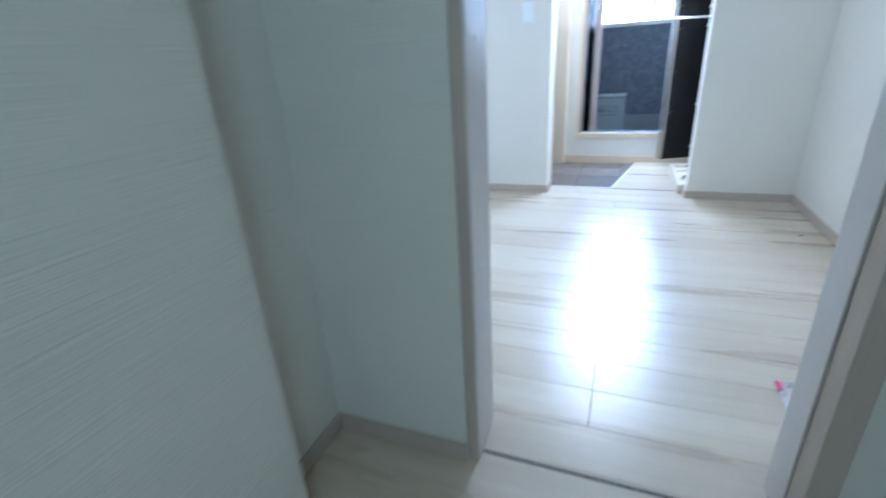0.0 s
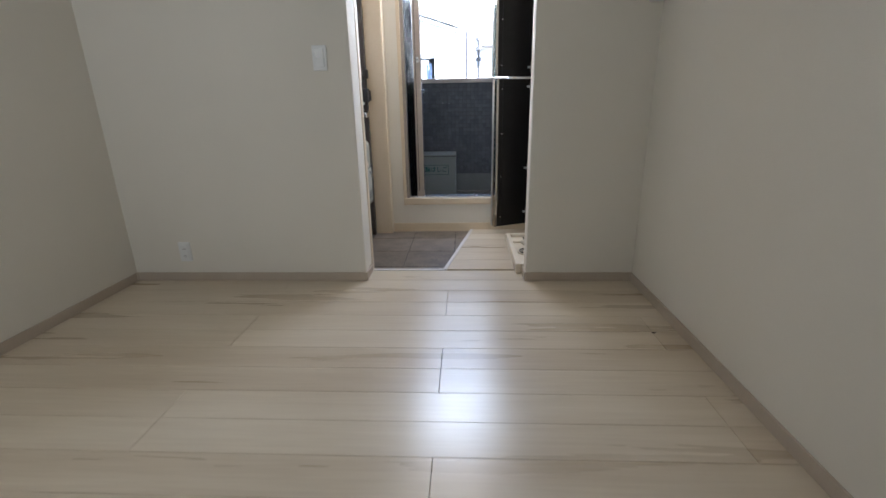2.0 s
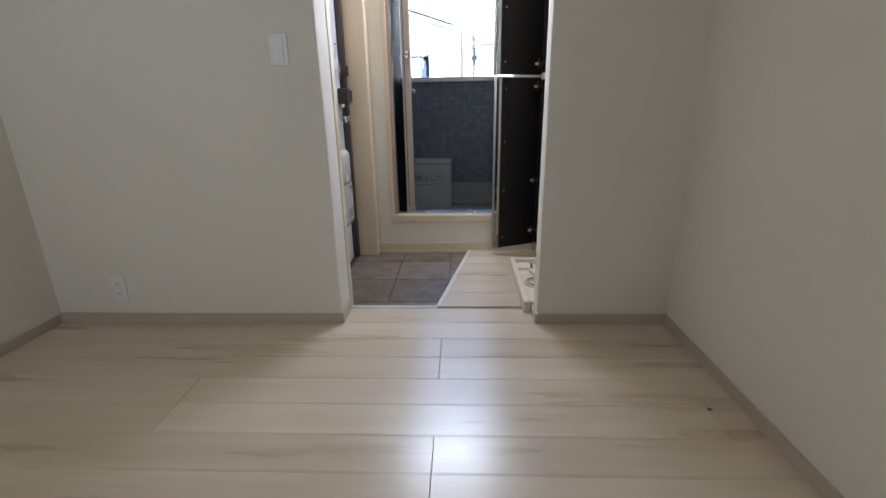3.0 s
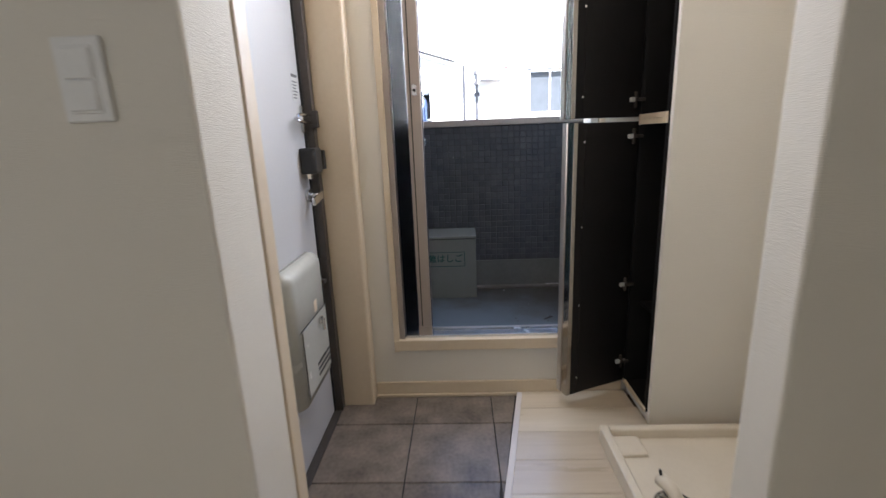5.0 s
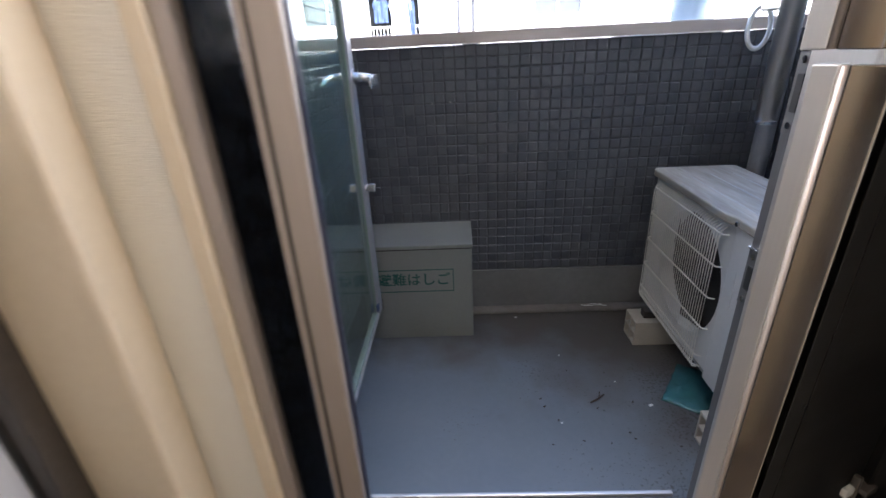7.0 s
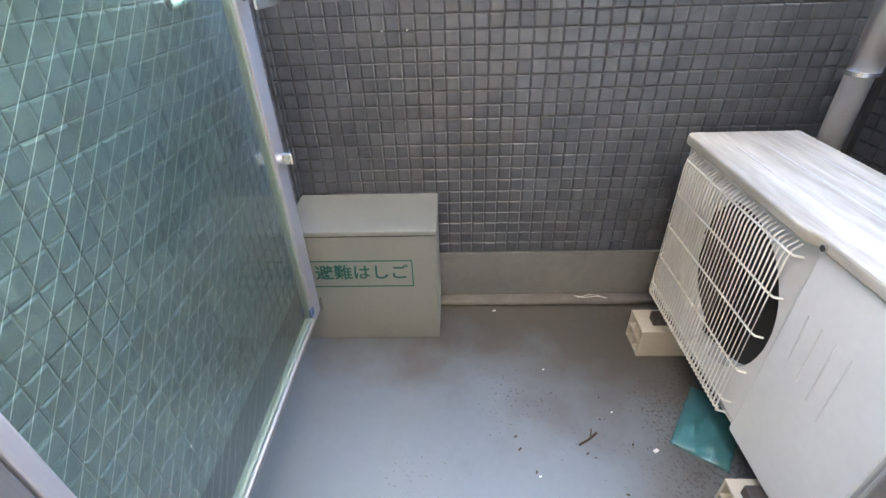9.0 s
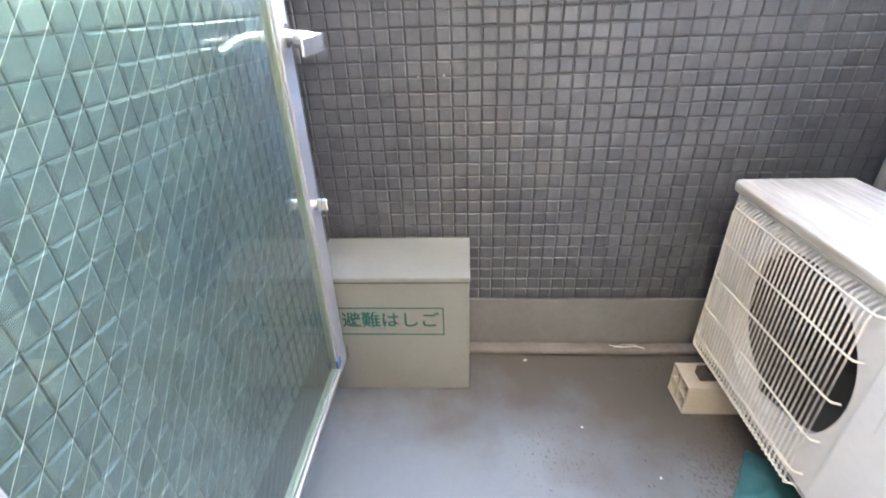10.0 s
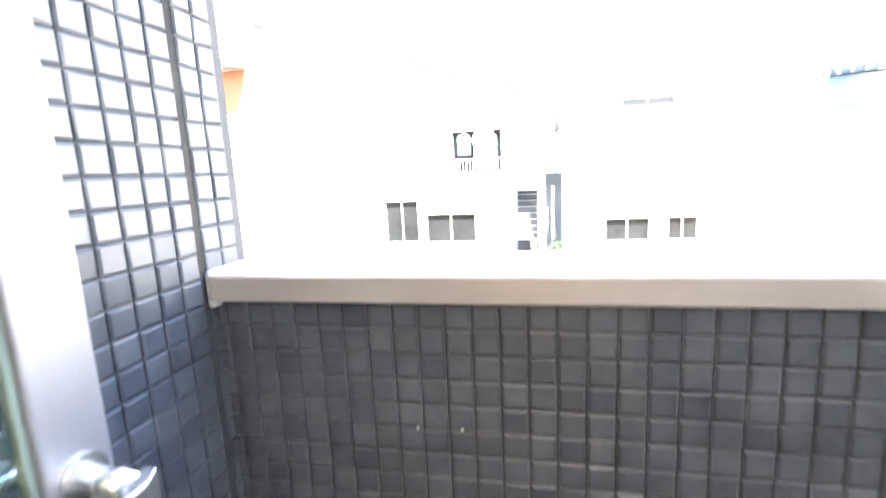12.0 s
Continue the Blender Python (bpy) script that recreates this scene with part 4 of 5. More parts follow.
for x in (-0.12, 0.12):
    part("rubber_foot", rod((x, 0.03, 0.0), (x, 0.03, 0.003), 0.012, 10), BLACK, lb)


# air conditioner outdoor unit on two blocks
ac = empty("outdoor_unit", 0.716, 1.775, 0.210, "white aged air conditioner outdoor unit on resin blocks", "air conditioner", rz=-0.4)
AW, AD, AH = 0.375, 0.255, 0.515
FC, FR = 0.125, 0.194     # fan centre along the unit, radius
FZ = 0.252
FY0 = 0.098    # fan axis along the unit
body = box(0.012, AD, -AW, AW, 0.0, AH - 0.02, 0.004)
body.normal_update()
bmesh.ops.delete(body, geom=[max((f for f in body.faces if f.normal.x < -0.9), key=lambda f: f.calc_area())], context="FACES_ONLY")
part("casing", body, ACWHITE, ac)
fp = bmesh.new()
NSEG = 48
circ, sq = [], []
for k in range(NSEG):
    a = 2 * math.pi * k / NSEG
    c, s = math.cos(a), math.sin(a)
    circ.append(fp.verts.new((0.011, FY0 + FR * c, FZ + FR * s)))
    m = max(abs(c) / 0.2475, abs(s) / 0.240)
    sq.append(fp.verts.new((0.011, FC + c / m, FZ + 0.003 + s / m)))
inner = [fp.verts.new((0.06, v.co.y, v.co.z)) for v in circ]
for k in range(NSEG):
    j = (k + 1) % NSEG
    fp.faces.new((circ[k], circ[j], sq[j], sq[k]))
    fp.faces.new((circ[j], circ[k], inner[k], inner[j]))
bmesh.ops.recalc_face_normals(fp, faces=fp.faces[:])
part("front_panel", fp, ACWHITE, ac)
part("front_cover", box(-0.002, 0.014, -AW, FC - 0.2445, 0.004, AH - 0.022, 0.005), ACWHITE, ac)
part("front_edge", box(-0.001, 0.014, FC + 0.2455, AW, 0.004, AH - 0.022, 0.004), ACWHITE, ac)
part("fan_shroud", rod((0.058, FY0, FZ), (0.066, FY0, FZ), FR + 0.004, 40), BLACK, ac)
fan = part("fan", rod((0.028, FY0, FZ), (0.057, FY0, FZ), 0.045, 24), BLACK, ac)
for k in range(3):
    a0 = 2 * math.pi * k / 3 + 0.4
    bl = bmesh.new()
    lo, hi = [], []
    for i in range(6):
        r = 0.045 + 0.145 * i / 5
        da = 0.55 - 0.05 * i
        lo.append(bl.verts.new((0.052, FY0 + r * math.cos(a0 - da), FZ + r * math.sin(a0 - da))))
        hi.append(bl.verts.new((0.036, FY0 + r * math.cos(a0 + da), FZ + r * math.sin(a0 + da))))
    for i in range(5):
        bl.faces.new((lo[i], lo[i + 1], hi[i + 1], hi[i]))
    bmesh.ops.solidify(bl, geom=bl.faces[:], thickness=0.002)
    part("blade", bl, BLACK, fan)
top = prism([(-0.024, -0.080), (-0.022, -0.098), (-0.012, -0.124), (-0.010, -AW - 0.006), (AD + 0.008, -AW - 0.006), (AD + 0.008, AW + 0.008), (-0.008, AW + 0.008), (-0.020, AW - 0.004), (-0.024, AW - 0.018)], AH - 0.022, AH + 0.002, 0.005)
part("top_cover", top, ACTOP, ac, "white top cover streaked with dirt")
bar0 = None
GC = 0.134      # centre of the wire guard
nb = 34
for k in range(nb):
    y = GC - 0.214 + 0.428 * k / (nb - 1)
    if bar0 is None:
        bar0 = tube([(0.0, 0, 0.012), (-0.014, 0, 0.016), (-0.018, 0, 0.030), (-0.018, 0, 0.440), (-0.014, 0, 0.462), (0.0, 0, 0.474)], 0.0020, 5)
        b = part("grille_bar", bar0, GRILLE, ac)
        bar_mesh = b.data
    else:
        b = new("grille_bar", bar_mesh)
        b.parent = ac
    b.location = (0, y, 0)
for z in (0.026, 0.062, 0.158, 0.260, 0.360, 0.455):
    part("grille_cross_wire", tube([(0.0, GC - 0.228, z), (-0.014, GC - 0.222, z), (-0.0165, GC - 0.208, z), (-0.0165, GC + 0.208, z), (-0.012, GC + 0.221, z), (0.0, GC + 0.226, z)], 0.0025, 5), GRILLE, ac)
for k in range(4):
    y = -0.161 - 0.034 * k
    z = 0.378
    part("pressed_line", tube([(-0.0025, y, z), (-0.0025, y - 0.006, z - 0.105 - 0.012 * k)], 0.0014, 5), PRESSED, ac, "pressed drain line")
for k in range(3):
    x = 0.046 + 0.074 * k
    part("pressed_rib", tube([(x, -AW + 0.04, AH + 0.0018), (x + 0.004, AW - 0.10, AH + 0.0018)], 0.0016, 6), PRESSED, ac, "pressed rib in the top cover")
# Black strip drawn in for the shadow line under the cover's lip.
part("cover_shade_line", box(-0.0022, 0.01, -AW + 0.004, FC - 0.25, AH - 0.0265, AH - 0.0215), BLACK, ac)
part("cover_screw", rod((-0.008, -0.137, AH - 0.012), (-0.017, -0.137, AH - 0.012), 0.006, 10), CHROME, ac)
for y in (-AW + 0.11, AW - 0.11):
    part("foot", box(-0.03, AD + 0.03, y - 0.018, y + 0.018, -0.028, 0.0, 0.002), STEELDARK, ac)


def resin_block(x, y):
    """A hollow resin block lying across under the unit: its end shows four cells."""
    th = empty("foundation_block", x, y, BZ, "beige hollow resin foundation block under the outdoor unit", "block", "foundation blocks")
    L, W, H, T = 0.36, 0.10, 0.100, 0.006
    for z0, z1 in ((0, T), (H / 2 - T / 2, H / 2 + T / 2), (H - T, H)):
        part("web", box(0, L, -W / 2, W / 2, z0, z1), BLOCK, th)
    for y0 in (-W / 2, -T / 2, W / 2 - T):
        for z0, z1 in ((T, H / 2 - T / 2), (H / 2 + T / 2, H - T)):
            part("web", box(0.0005, L - 0.0005, y0, y0 + T, z0, z1), BLOCK, th)
    part("plug", box(0.06, 0.07, -W / 2 + T, W / 2 - T, T, H - T), BLOCK, th)
    nut = rod((0.075, 0.0, H), (0.075, 0.0, H + 0.016), 0.016, 6)
    part("bolt", nut, ALU_DARK, th)
    return th


resin_block(0.652, 2.052)
resin_block(0.672, 1.510)

# teal plastic bag under the unit
tr = empty("teal_plastic_bag", 0.757, 1.757, BZ, "crumpled teal translucent plastic bag under the outdoor unit", "plastic bag", rz=-36)
bg = bmesh.new()
bmesh.ops.create_grid(bg, x_segments=22, y_segments=28, size=0.5)
for v in bg.verts:
    x, y = v.co.x, v.co.y
    e = max(0.0, 1 - max(abs(x), abs(y)) * 2) ** 0.5
    v.co = Vector((x * 0.135 + 0.006 * noise.noise(Vector((y * 9, 1, 0))), y * 0.22, 0.003 + 0.020 * e + (0.018 * noise.noise(Vector((x * 7, y * 8, 5.0))) + 0.010 * noise.noise(Vector((x * 19, y * 21, 2.0)))) * e))
bmesh.ops.solidify(bg, geom=bg.faces[:], thickness=0.0012)
smooth(part("film", bg, TEAL, tr))

# pipes and laundry pole bracket
pp = empty("drain_pipe", 1.02, 2.10, 0.0, "grey vinyl rainwater pipe in the balcony corner", "pipe")
smooth(part("pipe", rod((0, 0, BZ), (0, 0, 2.95), 0.028, 20), PIPE, pp))
part("clip", box(-0.034, 0.034, -0.034, 0.19, 1.60, 1.63, 0.004), STEELDARK, pp)
pb = empty("laundry_pole_hanger", 0.965, 2.03, 0.0, "grey aluminium laundry pole hanger with oval ring", "laundry hanger")
smooth(part("post", rod((0, 0, 0.896), (0, 0, 2.95), 0.030, 20), ALU, pb))
part("end_cap", rod((0, 0, 0.888), (0, 0, 0.897), 0.031, 20), ALU_BRIGHT, pb)
part("arm", box(-0.02, 0.02, 0.02, 0.115, 1.205, 1.235, 0.006), ALU, pb)
ring = tube([(-0.005 + 0.034 * math.cos(a), 0.125, 1.16 + 0.060 * math.sin(a)) for a in [2 * math.pi * k / 24 for k in range(24)]], 0.0075, 8, True)
smooth(part("ring", ring, WHITE, pb))

# small debris on the balcony
tw = empty("dry_twig", 0.437, 1.716, BZ, "small dark dry twig on the balcony floor", "debris", rz=20)
part("twig", tube([(-0.03, -0.004, 0.003), (0, 0, 0.005), (0.03, 0.010, 0.004)], 0.003, 6), DIRT, tw)
part("twig", tube([(0.005, 0, 0.005), (0.02, 0.02, 0.012)], 0.0016, 5), DIRT, tw)
for x, y, s in ((0.233, 2.216, 0.006), (0.597, 1.687, 0.007), (0.36, 1.95, 0.003), (0.30, 1.62, 0.003), (0.52, 1.80, 0.003)):
    fk = empty("paint_fleck", x, y, BZ, "white paint fleck on the balcony floor", "debris", "paint flecks", rz=50 * x)
    part("fleck", box(-s, s, -s * 0.6, s * 0.6, 0.0, 0.002, 0.0006), WHITE, fk)
rd = random.Random(9)
for k in range(16):
    x, y = 0.25 + 0.42 * rd.random(), 1.50 + 0.45 * rd.random()
    s = 0.002 + 0.003 * rd.random()
    fk = empty("dirt_crumb", x, y, BZ, "dark crumb of dirt on the balcony floor", "debris", "dirt crumbs", rz=360 * rd.random())
    part("crumb", box(-s, s, -s * 0.5, s * 0.5, 0.0, 0.002, 0.0006), DIRT, fk)
wv = empty("loose_cord", 0.56, YP - 0.035, BZ + 0.019, "short white loose cord lying in the gutter", "cord")
part("strand", tube([(-0.04, 0.0, 0.004), (-0.01, -0.012, 0.006), (0.04, -0.004, 0.004), (0.07, -0.014, 0.004)], 0.0012, 5), WHITE, wv)
part("strand", tube([(-0.03, -0.012, 0.004), (0.01, 0.002, 0.007), (0.05, 0.0, 0.004)], 0.0010, 5), WHITE, wv)
for dx, z in ((-0.080, 0.963), (-0.014, 0.964)):
    mk = empty("paint_spot", dx, YP - 0.006, z, "white paint spot on the mosaic tiles", "paint spot", "paint spots")
    part("spot", box(-0.002, 0.002, -0.0008, 0.0004, -0.002, 0.002, 0.0003), WHITE, mk)


# ---- neighbourhood ----
structure("ground", box(-400, 400, YP + 0.2, 900, -4.2, -4.0), ASPHALT, "asphalt street and yards between the houses", "ground")
FY = 16.0
house = empty("neighbour_house", -0.12, FY, -3.9, "white rendered three-storey neighbouring apartment house", "house")
HOLES = [(-2.45, -0.88, 1.26, 2.56), (-4.81, -3.67, -0.97, 0.43), (-3.41, -1.77, -0.99, -0.04), (-0.505, 0.196, -4.0, 0.60),
         (0.42, 0.97, -4.0, 1.10), (2.2, 3.46, -1.03, -0.33), (3.97, 4.78, -1.02, -0.32), (2.62, 4.05, 1.75, 3.15)]


def shifted(bm):
    bmesh.ops.translate(bm, vec=(0, -FY, 4.0), verts=bm.verts[:])
    return bm


# Wall runs past what is in view, added to bounce sunlight to the balcony.
part("wall", shifted(wall_panels("y", FY, FY + 0.25, -8.6, 26.0, -4.0, 8.6, HOLES)), FACADE, house)
roof = prism([(-8.9, FY - 0.5), (26.3, FY - 0.5), (26.3, FY + 8), (-8.9, FY + 8)], 8.6, 8.8)
part("roof", shifted(roof), ROOF, house)


def far_window(hole, mat, bars, depth=0.16, sill=True, pale=False, glazing=CURTAINED):
    """A real opening with a room behind it, shade put into its colour, frame bars and a hood."""
    x0, x1, z0, z1 = hole
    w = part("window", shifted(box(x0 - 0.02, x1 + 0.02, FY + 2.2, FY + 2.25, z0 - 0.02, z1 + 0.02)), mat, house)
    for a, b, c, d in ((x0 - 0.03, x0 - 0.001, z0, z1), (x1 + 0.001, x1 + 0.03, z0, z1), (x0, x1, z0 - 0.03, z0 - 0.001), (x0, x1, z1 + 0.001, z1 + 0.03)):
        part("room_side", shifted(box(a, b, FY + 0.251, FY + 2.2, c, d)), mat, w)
    if pale:
        part("pane", shifted(box(x0, x1, FY + depth, FY + depth + 0.02, z0, z1)), glazing, w, "grey curtained pane")
    for k in range(bars + 1):
        x = x0 + (x1 - x0) * k / bars
        part("frame", shifted(box(max(x0, x - 0.03), min(x1, x + 0.03), FY + depth - 0.03, FY + depth - 0.001, z0, z1)), ALU_BRIGHT, w)
    part("frame", shifted(box(x0, x1, FY + depth - 0.028, FY + depth - 0.002, z1 - 0.06, z1)), ALU_BRIGHT, w)
    if sill:
        part("hood", shifted(box(x0 - 0.08, x1 + 0.08, FY - 0.12, FY - 0.001, z1 + 0.03, z1 + 0.10)), FACADE, w)
    return w


far_window(HOLES[0], FACADE_ROOM, 2, 0.22, pale=True)
far_window(HOLES[1], FACADE_ROOM, 2, pale=True)
far_window(HOLES[2], FACADE_ROOM, 2, pale=True)
far_window(HOLES[5], FACADE_ROOM, 2, pale=True)
far_window(HOLES[6], FACADE_ROOM, 2, pale=True)
far_window(HOLES[7], FACADE_GREY, 2, pale=True, glazing=FROSTED)
rl = part("balcony_rail", shifted(box(-2.5, -0.83, FY - 0.06, FY - 0.02, 1.60, 1.66)), ALU_BRIGHT, house)
for k in range(15):
    x = -2.42 + 1.53 * k / 14
    part("baluster", shifted(box(x - 0.018, x + 0.018, FY - 0.055, FY - 0.025, 1.22, 1.60)), ALU_BRIGHT, rl)
part("bottom_rail", shifted(box(-2.5, -0.83, FY - 0.06, FY - 0.02, 1.18, 1.22)), ALU_BRIGHT, rl)
# Back sheets of stairwell and passage carry their shade as dark colour.
shade = part("stairwell", shifted(box(-0.505, 0.196, FY + 1.6, FY + 1.65, -4.0, 0.60)), FACADE_DARK, house, "outdoor stairwell, its shade in a dark back sheet")
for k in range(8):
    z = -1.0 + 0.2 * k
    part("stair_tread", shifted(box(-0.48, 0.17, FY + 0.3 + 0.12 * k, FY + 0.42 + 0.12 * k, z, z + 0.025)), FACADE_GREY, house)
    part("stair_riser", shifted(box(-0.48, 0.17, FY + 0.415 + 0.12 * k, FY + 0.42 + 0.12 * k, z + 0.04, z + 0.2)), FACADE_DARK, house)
part("passage_back", shifted(box(0.42, 0.97, FY + 1.2, FY + 1.25, -4.0, 1.10)), FACADE_ROOM, house, "narrow passage, its shade in a dark back sheet")
part("passage_post", shifted(box(0.60, 0.72, FY + 0.3, FY + 0.4, -1.0, 0.7)), FACADE_DARK, house)
for z in (0.36, 1.22):
    part("landing_rail", shifted(box(0.98, 1.86, FY - 0.5, FY - 0.46, z, z + 0.05)), ALU_BRIGHT, house)
for k in range(7):
    x = 1.0 + 0.84 * k / 6
    part("landing_baluster", shifted(box(x - 0.015, x + 0.015, FY - 0.495, FY - 0.465, 0.41, 1.22)), ALU_BRIGHT, house)
part("landing", shifted(box(0.95, 1.9, FY - 0.52, FY, 0.22, 0.33)), FACADE, house)
part("downpipe", shifted(rod((-5.12, FY - 0.06, -4.0), (-5.12, FY - 0.06, 3.3), 0.035, 8)), PIPE, house)
for x, z0, z1 in ((0.33, 1.15, 3.4), (0.77, 1.15, 3.1)):
    part("flue_pipe", shifted(rod((x, FY - 0.05, z0), (x, FY - 0.05, z1), 0.042, 8)), FACADE_DARK, house)
for x, z0, z1 in ((-8.54, 1.0, 5.1), (-8.05, 0.6, 4.46), (-7.02, 1.5, 3.2), (-6.78, 1.5, 3.15), (-5.18, 2.0, 3.5)):
    part("wall_conduit", shifted(rod((x, FY - 0.04, z0), (x, FY - 0.04, z1), 0.013, 6)), FACADE_DARK, house)
part("wall_cable", shifted(tube([(-8.05, FY - 0.05, 4.46), (-7.6, FY - 0.05, 4.40), (-7.1, FY - 0.05, 4.25), (-6.62, FY - 0.05, 4.0)], 0.011, 6)), FACADE_DARK, house)
for k, z in enumerate((2.34, 2.72, 3.06)):
    part("bracket_box", shifted(box(0.66, 0.86 - 0.04 * k, FY - 0.14, FY - 0.095, z, z + 0.13, 0.01)), FACADE_DARK, house)
for dz, out in ((0.0, 0.32), (0.16, 0.40)):
    gb = bmesh.new()
    low = [gb.verts.new(c) for c in ((-4.6, FY - out, 4.82 + dz), (-4.6, FY - 0.001, 4.82 + dz), (0.10, FY - 0.001, 3.32 + dz), (0.10, FY - out, 3.32 + dz))]
    high = [gb.verts.new(v.co + Vector((0, 0, 0.07))) for v in low]
    for q in (low[::-1], high, *[(low[i], low[(i + 1) % 4], high[(i + 1) % 4], high[i]) for i in range(4)]):
        gb.faces.new(q)
    bmesh.ops.recalc_face_normals(gb, faces=gb.faces[:])
    part("eave_board", shifted(gb), FACADE, house, "sloping eave board")
lean = part("porch_roof", shifted(box(0.88, 1.62, FY - 0.75, FY - 0.001, 2.84, 2.90, 0.01)), ROOF, house, "brown porch roof edge")
for k in range(3):
    part("red_tile", shifted(box(1.46 + 0.09 * k, 1.60 + 0.09 * k, FY - 0.80, FY - 0.70, 2.93 + 0.10 * k, 2.985 + 0.10 * k, 0.008)), REDTILE, lean, "red roof tile")
structure("yard_wall", box(-14, 14, FY - 1.4, FY - 1.2, -4.0, -1.0), FACADE, "white yard wall between the houses", "wall")


def laundry(name, x, w, z0, z1, mat, label):
    th = empty(name, x, FY - 0.16, z0, label, "laundry", "laundry on the far balcony")
    bm = bmesh.new()
    for i in range(7):
        u = -1 + 2 * i / 6
        for j in range(6):
            v = j / 5
            hw = w * (0.5 + 0.28 * max(0, v - 0.7) / 0.3) * (1 if v < 0.9 else 0.6)
            bm.verts.new((u * hw, 0.03 * math.sin(u * 7 + v * 3), v * (z1 - z0)))
    bm.verts.ensure_lookup_table()
    for i in range(6):
        for j in range(5):
            bm.faces.new([bm.verts[q] for q in (i * 6 + j, (i + 1) * 6 + j, (i + 1) * 6 + j + 1, i * 6 + j + 1)])
    bmesh.ops.solidify(bm, geom=bm.faces[:], thickness=0.02)
    part("cloth", bm, mat, th)
    part("hanger", tube([(-w * 0.4, 0, z1 - z0), (0, 0, z1 - z0 + 0.08), (w * 0.4, 0, z1 - z0)], 0.01, 5), ALU_BRIGHT, th)
    part("hook", tube([(0, 0, z1 - z0 + 0.08), (0, 0, 2.62 - z0)], 0.008, 5), ALU_BRIGHT, th)


laundry("shirt", -2.14, 0.42, 1.85, 2.45, CLOTH_BLUE, "dark blue shirt drying on a hanger")
laundry("shirt", -1.54, 0.60, 1.45, 2.52, CLOTH_WHITE, "pale blue shirt drying on a hanger")
laundry("trousers", -1.22, 0.20, 1.40, 2.40, CLOTH_BLUE, "blue trousers drying on a hanger")
structure("pole_rod", box(-2.57, -1.0, FY - 0.18, FY - 0.14, 2.6, 2.63), ALU_BRIGHT, "laundry pole of the far balcony", "pole")

# second house beyond the passage, on the side
house_b = empty("side_house", -9.9, 13.0, -4.0, "white house with a terracotta end panel and downpipes", "house")
part("wall", box(-2.5, 0.75, 3.0, 9.0, 0.0, 10.5), FACADE, house_b)
part("end_panel", box(-0.85, 0.38, 2.93, 2.999, 7.75, 9.1), TERRACOTTA, house_b, "terracotta wall panel")
# Eave's depth is invented, to keep the sun off the terracotta panel.
part("shading_canopy", box(-1.0, 0.52, 1.35, 2.999, 9.16, 9.24, 0.01), ROOF, house_b)
part("eave", box(-2.7, 0.95, 2.6, 9.2, 10.5, 10.7), ROOF, house_b)
part("downpipe", rod((0.70, 2.92, 0.0), (0.70, 2.92, 9.1), 0.04, 8), PIPE, house_b)


annex = empty("annex_roof", 3.3, 6.2, -4.0, "white flat-roofed annex beyond the balcony", "building")
part("wall", box(-1.2, 1.4, -0.6, 0.9, 0.0, 5.2), FACADE, annex)
part("parapet", box(-1.25, 1.45, -0.65, -0.601, 5.0, 5.26, 0.01), FACADE, annex)
drum = empty("vent_drum", 2.55, 6.0, 1.2, "blue-grey ribbed ventilation drum on the annex roof", "vent drum")
smooth(part("barrel", rod((0, 0, 0.0), (0, 0, 0.72), 0.205, 28, 0.225), PIPE_BLUE, drum))
part("band", tube([(0.222 * math.cos(a), 0.222 * math.sin(a), 0.50) for a in [2 * math.pi * k / 28 for k in range(28)]], 0.008, 6, True), PIPE, drum)
smooth(part("cap", rod((0, 0, 0.735), (0, 0, 0.82), 0.245, 28, 0.21), PIPE_BLUE, drum))
for k in range(20):
    a = 2 * math.pi * k / 20
    part("cap_rib", box(0.235, 0.255, -0.012, 0.012, 0.725, 0.80, 0.003), PIPE, drum).matrix_local = Matrix.Rotation(a, 4, "Z")


def bush(name, x, y, z, r, label):
    th = empty(name, x, y, z, label, "bush")
    part("stem", rod((0, 0, 0), (0, 0, r), 0.03, 6), DIRT, th)
    rr = random.Random(3)
    bm = bmesh.new()
    for k in range(160):
        a, e, q = rr.random() * 6.283, rr.random() * 2.4 - 0.8, r * (0.5 + 0.5 * rr.random())
        c = Vector((q * math.cos(a) * math.cos(e), q * math.sin(a) * math.cos(e), r + q * math.sin(e)))
        t = Vector((rr.random() - 0.5, rr.random() - 0.5, rr.random() - 0.5)).normalized() * 0.07
        s = t.cross(Vector((0.3, 0.2, 0.9))).normalized() * 0.035
        bm.faces.new([bm.verts.new(c - t), bm.verts.new(c + s), bm.verts.new(c + t), bm.verts.new(c - s)])
    part("leaves", bm, LEAF, th)


structure("yard_step", box(0.2, 1.1, FY - 1.15, FY - 0.55, -4.0, -1.25), FACADE, "white raised planter ledge", "ledge")
bush("potted_bush", 0.62, FY - 0.85, -1.25, 0.24, "small green bush before the dark passage")

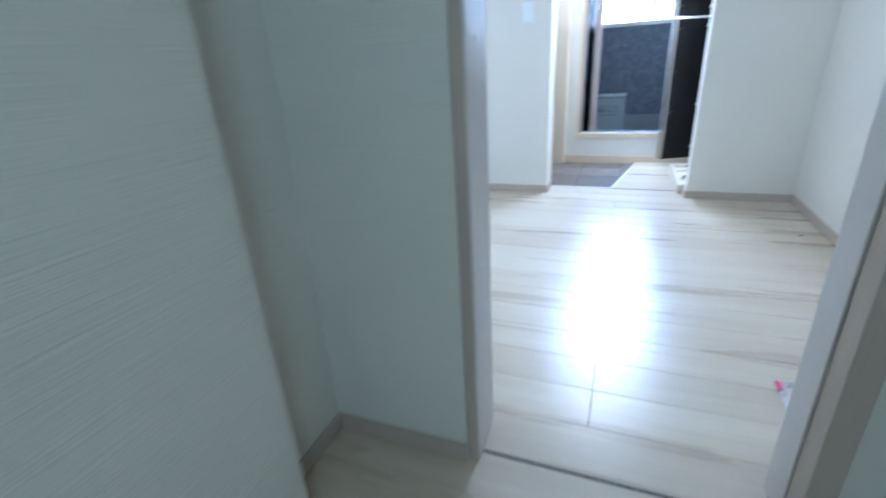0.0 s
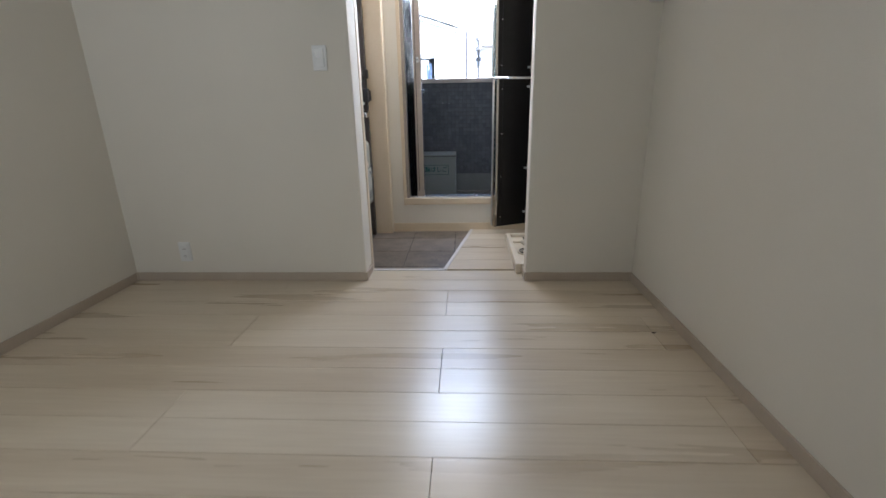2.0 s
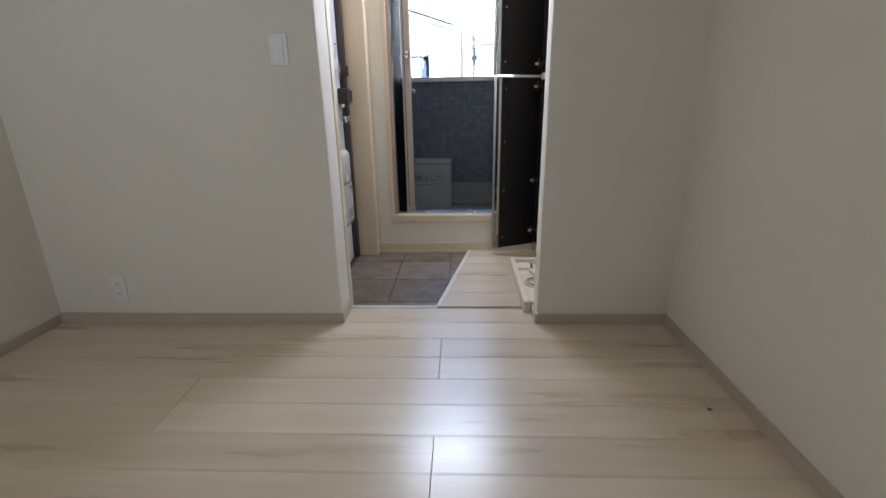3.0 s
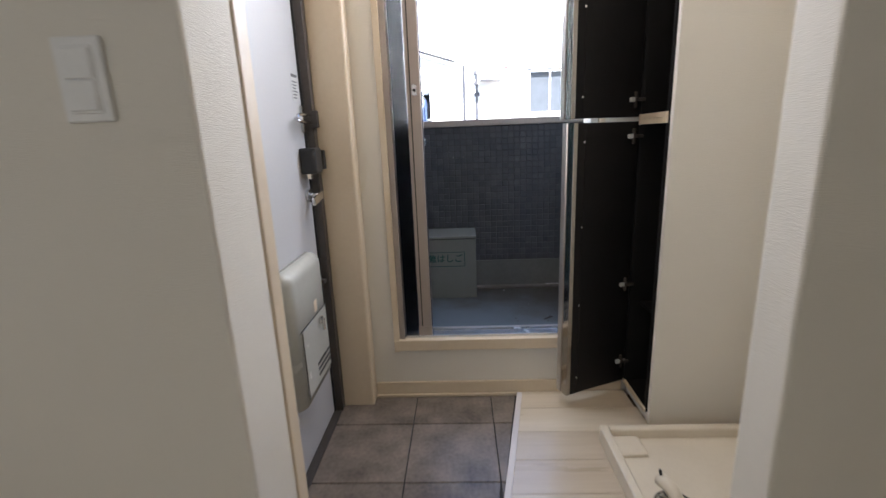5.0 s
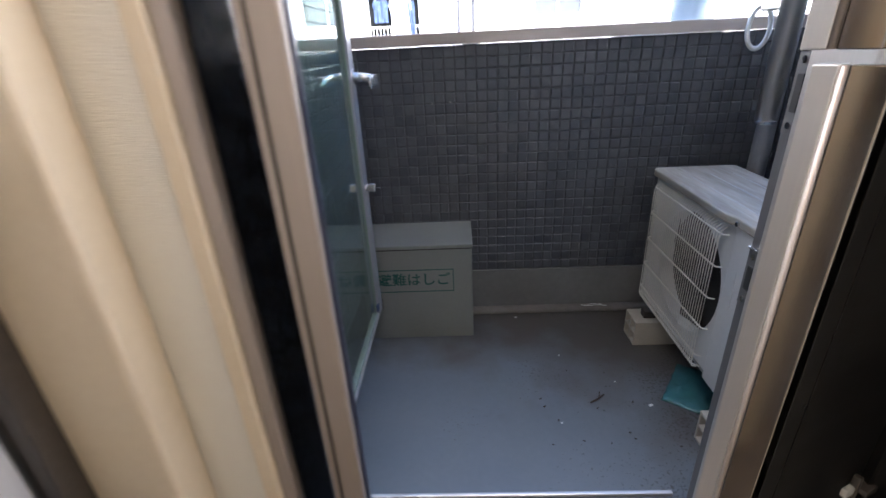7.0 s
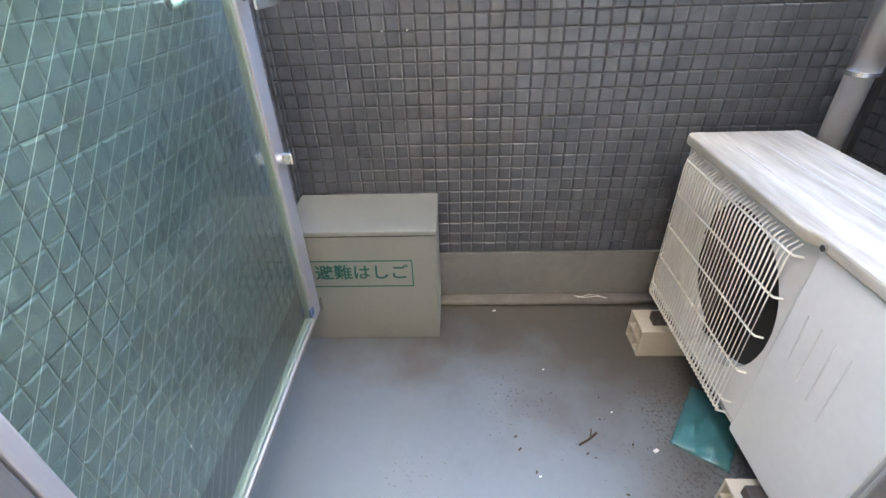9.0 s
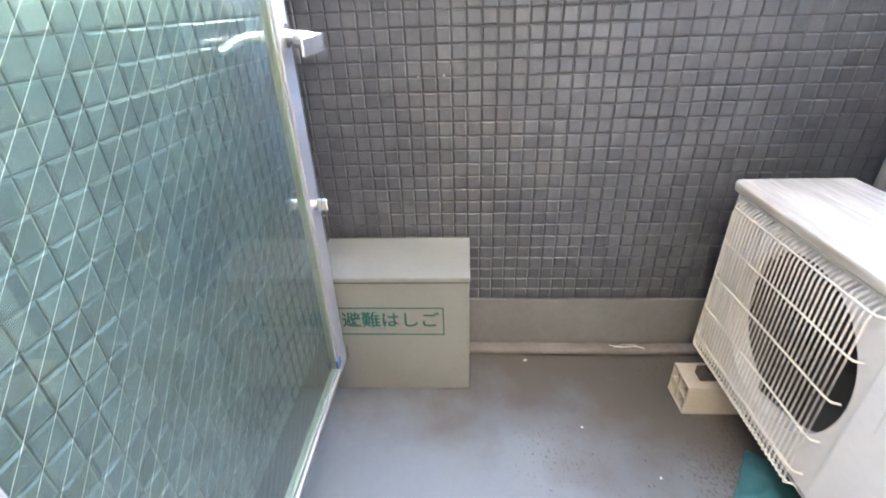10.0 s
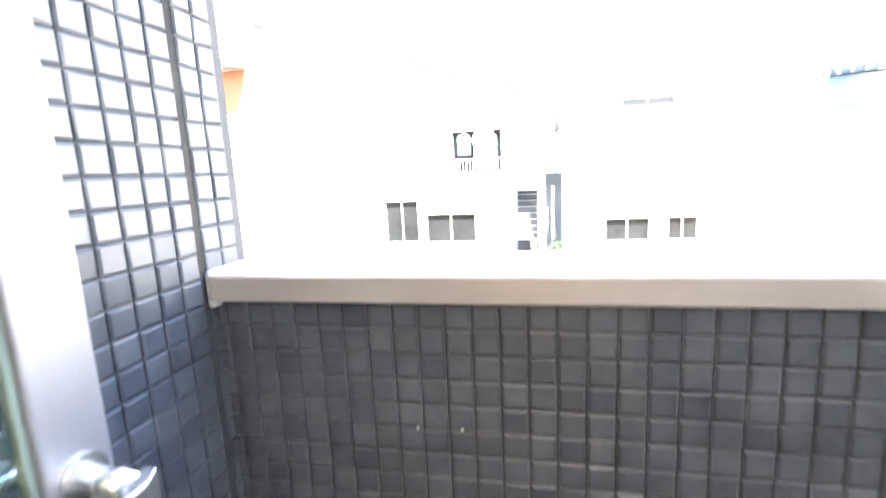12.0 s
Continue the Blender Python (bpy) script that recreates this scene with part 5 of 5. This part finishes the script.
# ---- floor boards ----
def board(name, quad, mat, parent, z=0.0, thick=0.0295, gap=0.0006):
    """One board with slightly eased long edges over a plan quad."""
    c = Vector((sum(p[0] for p in quad) / len(quad), sum(p[1] for p in quad) / len(quad), 0))
    pts = []
    for x, y in quad:
        d = Vector((x - c.x, y - c.y, 0))
        pts.append((x - math.copysign(gap, d.x), y - math.copysign(gap, d.y)))
    bm = bmesh.new()
    low = [bm.verts.new((x, y, z - thick)) for x, y in pts]
    mid = [bm.verts.new((x, y, z - 0.0018)) for x, y in pts]
    tops = [bm.verts.new((x - math.copysign(0.0009, x - c.x), y - math.copysign(0.0009, y - c.y), z)) for x, y in pts]
    n = len(pts)
    for k in range(n):
        j = (k + 1) % n
        bm.faces.new((low[k], low[j], mid[j], mid[k]))
        bm.faces.new((mid[k], mid[j], tops[j], tops[k]))
    bm.faces.new(tops)
    return part(name, bm, mat, parent)


P = 0.303
for k in range(-1, 16):
    ytop = -0.148 - P * k
    joints = (0.045,) if k % 2 == 0 else (-0.864, 0.954)
    for s in range(2):
        y1, y0 = ytop - s * P / 2, ytop - (s + 1) * P / 2
        if y0 > 0.179:
            continue
        y1 = min(y1, 0.180)
        lo, hi = (XL, XR) if y0 > -2.5 else (-0.8, 0.85)
        if y1 > 0.02:
            lo, hi = (JL, HALL_R)
        cuts = [lo, *[j for j in joints if lo + 0.05 < j < hi - 0.05], hi]
        for a, b in zip(cuts, cuts[1:]):
            board("floor_board", [(a, y0), (b, y0), (b, y1), (a, y1)], FLOORWOOD, floor)
slope = (0.178 - 0.002) / (YE - 0.181)
ys = [0.180, 0.155 + P / 2 + 0.049, 0.509, 0.662, 0.815, 0.967, YE - 0.012]
for n, (y0, y1) in enumerate(zip(ys, ys[1:])):
    xa, xb = 0.024 + (y0 - 0.181) * slope, 0.024 + (y1 - 0.181) * slope
    board("floor_board", [(xa, y0), (0.64 if y0 > 0.9 else HALL_R, y0), (0.64 if y0 > 0.9 else HALL_R, y1), (xb, y1)], FLOORWOOD, floor)

# entrance tiles
ent = bpy.data.objects["entrance_floor"]
tx, ty = [HALL_L - 0.04, -0.571, -0.256, 0.064, 0.30], [0.181, 0.262, 0.577, 0.892, YE - 0.02]
for i in range(len(tx) - 1):
    for j in range(len(ty) - 1):
        x0, x1, y0, y1 = tx[i], tx[i + 1], ty[j], ty[j + 1]
        ea, eb = 0.002 + (y0 - 0.181) * slope, 0.002 + (y1 - 0.181) * slope
        a, b = min(x1, ea), min(x1, eb)
        if b - x0 < 0.01:
            continue
        a = max(a, x0 + 0.002)
        board("entrance_tile", [(x0, y0), (a, y0), (b, y1), (x0, y1)], GENKAN, ent, -0.0135, 0.004, 0.002)

# ---- mosaic tiles ----
PIT, HT = 0.0384, 0.0178


def tile_mesh(name, tilt):
    me = bpy.data.meshes.new(name)
    b, t, d = HT, HT - 0.0030, 0.0037
    vs = [(-b, 0.004, -b), (b, 0.004, -b), (b, 0.004, b), (-b, 0.004, b),
          (-b, -d * 0.45, -b), (b, -d * 0.45, -b), (b, -d * 0.45, b), (-b, -d * 0.45, b),
          (-t, -d - tilt[0], -t), (t, -d - tilt[1], -t), (t, -d - tilt[2], t), (-t, -d - tilt[3], t)]
    fs = [(0, 1, 5, 4), (1, 2, 6, 5), (2, 3, 7, 6), (3, 0, 4, 7), (4, 5, 9, 8), (5, 6, 10, 9), (6, 7, 11, 10), (7, 4, 8, 11), (8, 9, 10, 11)]
    me.from_pydata(vs, [], fs)
    return me


rt = random.Random(21)
TILES = []
for k in range(6):
    a, b = rt.uniform(-0.0007, 0.0007), rt.uniform(-0.0007, 0.0007)
    me = tile_mesh("tile", (a + b, b - a, -a - b, a - b))
    me.materials.append(MOSAIC)
    TILES.append(me)


def tile_wall(parent, m0, us, zs, near, stuff_name):
    """Lays tiles on a wall: m0 turns the tile's local x to the run of the wall."""
    count, vs, fs = 0, [], []
    for u in us:
        for z in zs:
            me = TILES[rt.randrange(6)]
            m = m0 @ Matrix.Translation((u + rt.uniform(-0.0004, 0.0004), 0, z + rt.uniform(-0.0004, 0.0004)))
            if near(u, z) and count < 300:
                ob = new("tile", me)
                ob.parent = parent
                ob.matrix_local = m
                count += 1
            else:
                base = len(vs)
                vs.extend((m @ v.co)[:] for v in me.vertices)
                fs.extend(tuple(base + i for i in p.vertices) for p in me.polygons)
    me = bpy.data.meshes.new(stuff_name)
    me.from_pydata(vs, [], fs)
    me.materials.append(MOSAIC_STUFF)
    ob = new(stuff_name, me)
    ob.parent = parent
    ob["kind"] = "stuff"


def steps(a, b):
    n = int((b - a) / PIT)
    return [a + PIT * (k + 0.5) for k in range(n)]


ZROWS = [1.153 - PIT * (k + 0.5) for k in range(23)]
tile_wall(parapet, Matrix.Translation((0, YP, 0)), steps(BXL + 0.016 - PIT, BXR), ZROWS, lambda u, z: u < 0.40 and z > 0.60, "tiling")
LROWS = ZROWS + [1.153 + PIT * (k + 0.5) for k in range(46)]
tile_wall(side, Matrix.Translation((BXL, 0, 0)) @ Matrix.Rotation(radians(90), 4, "Z"), [v + (0.012 if v > YP - 0.015 else 0) for v in steps(YO, YP + 0.06)], LROWS, lambda u, z: 1.70 < u < YP and 0.70 < z < 1.45, "tiling")
tile_wall(side_r, Matrix.Translation((BXR, 0, 0)) @ Matrix.Rotation(radians(-90), 4, "Z"), [-v for v in steps(YO + 0.01, YP)], ZROWS, lambda u, z: u < -1.9 and 0.8 < z < 1.3, "tiling")
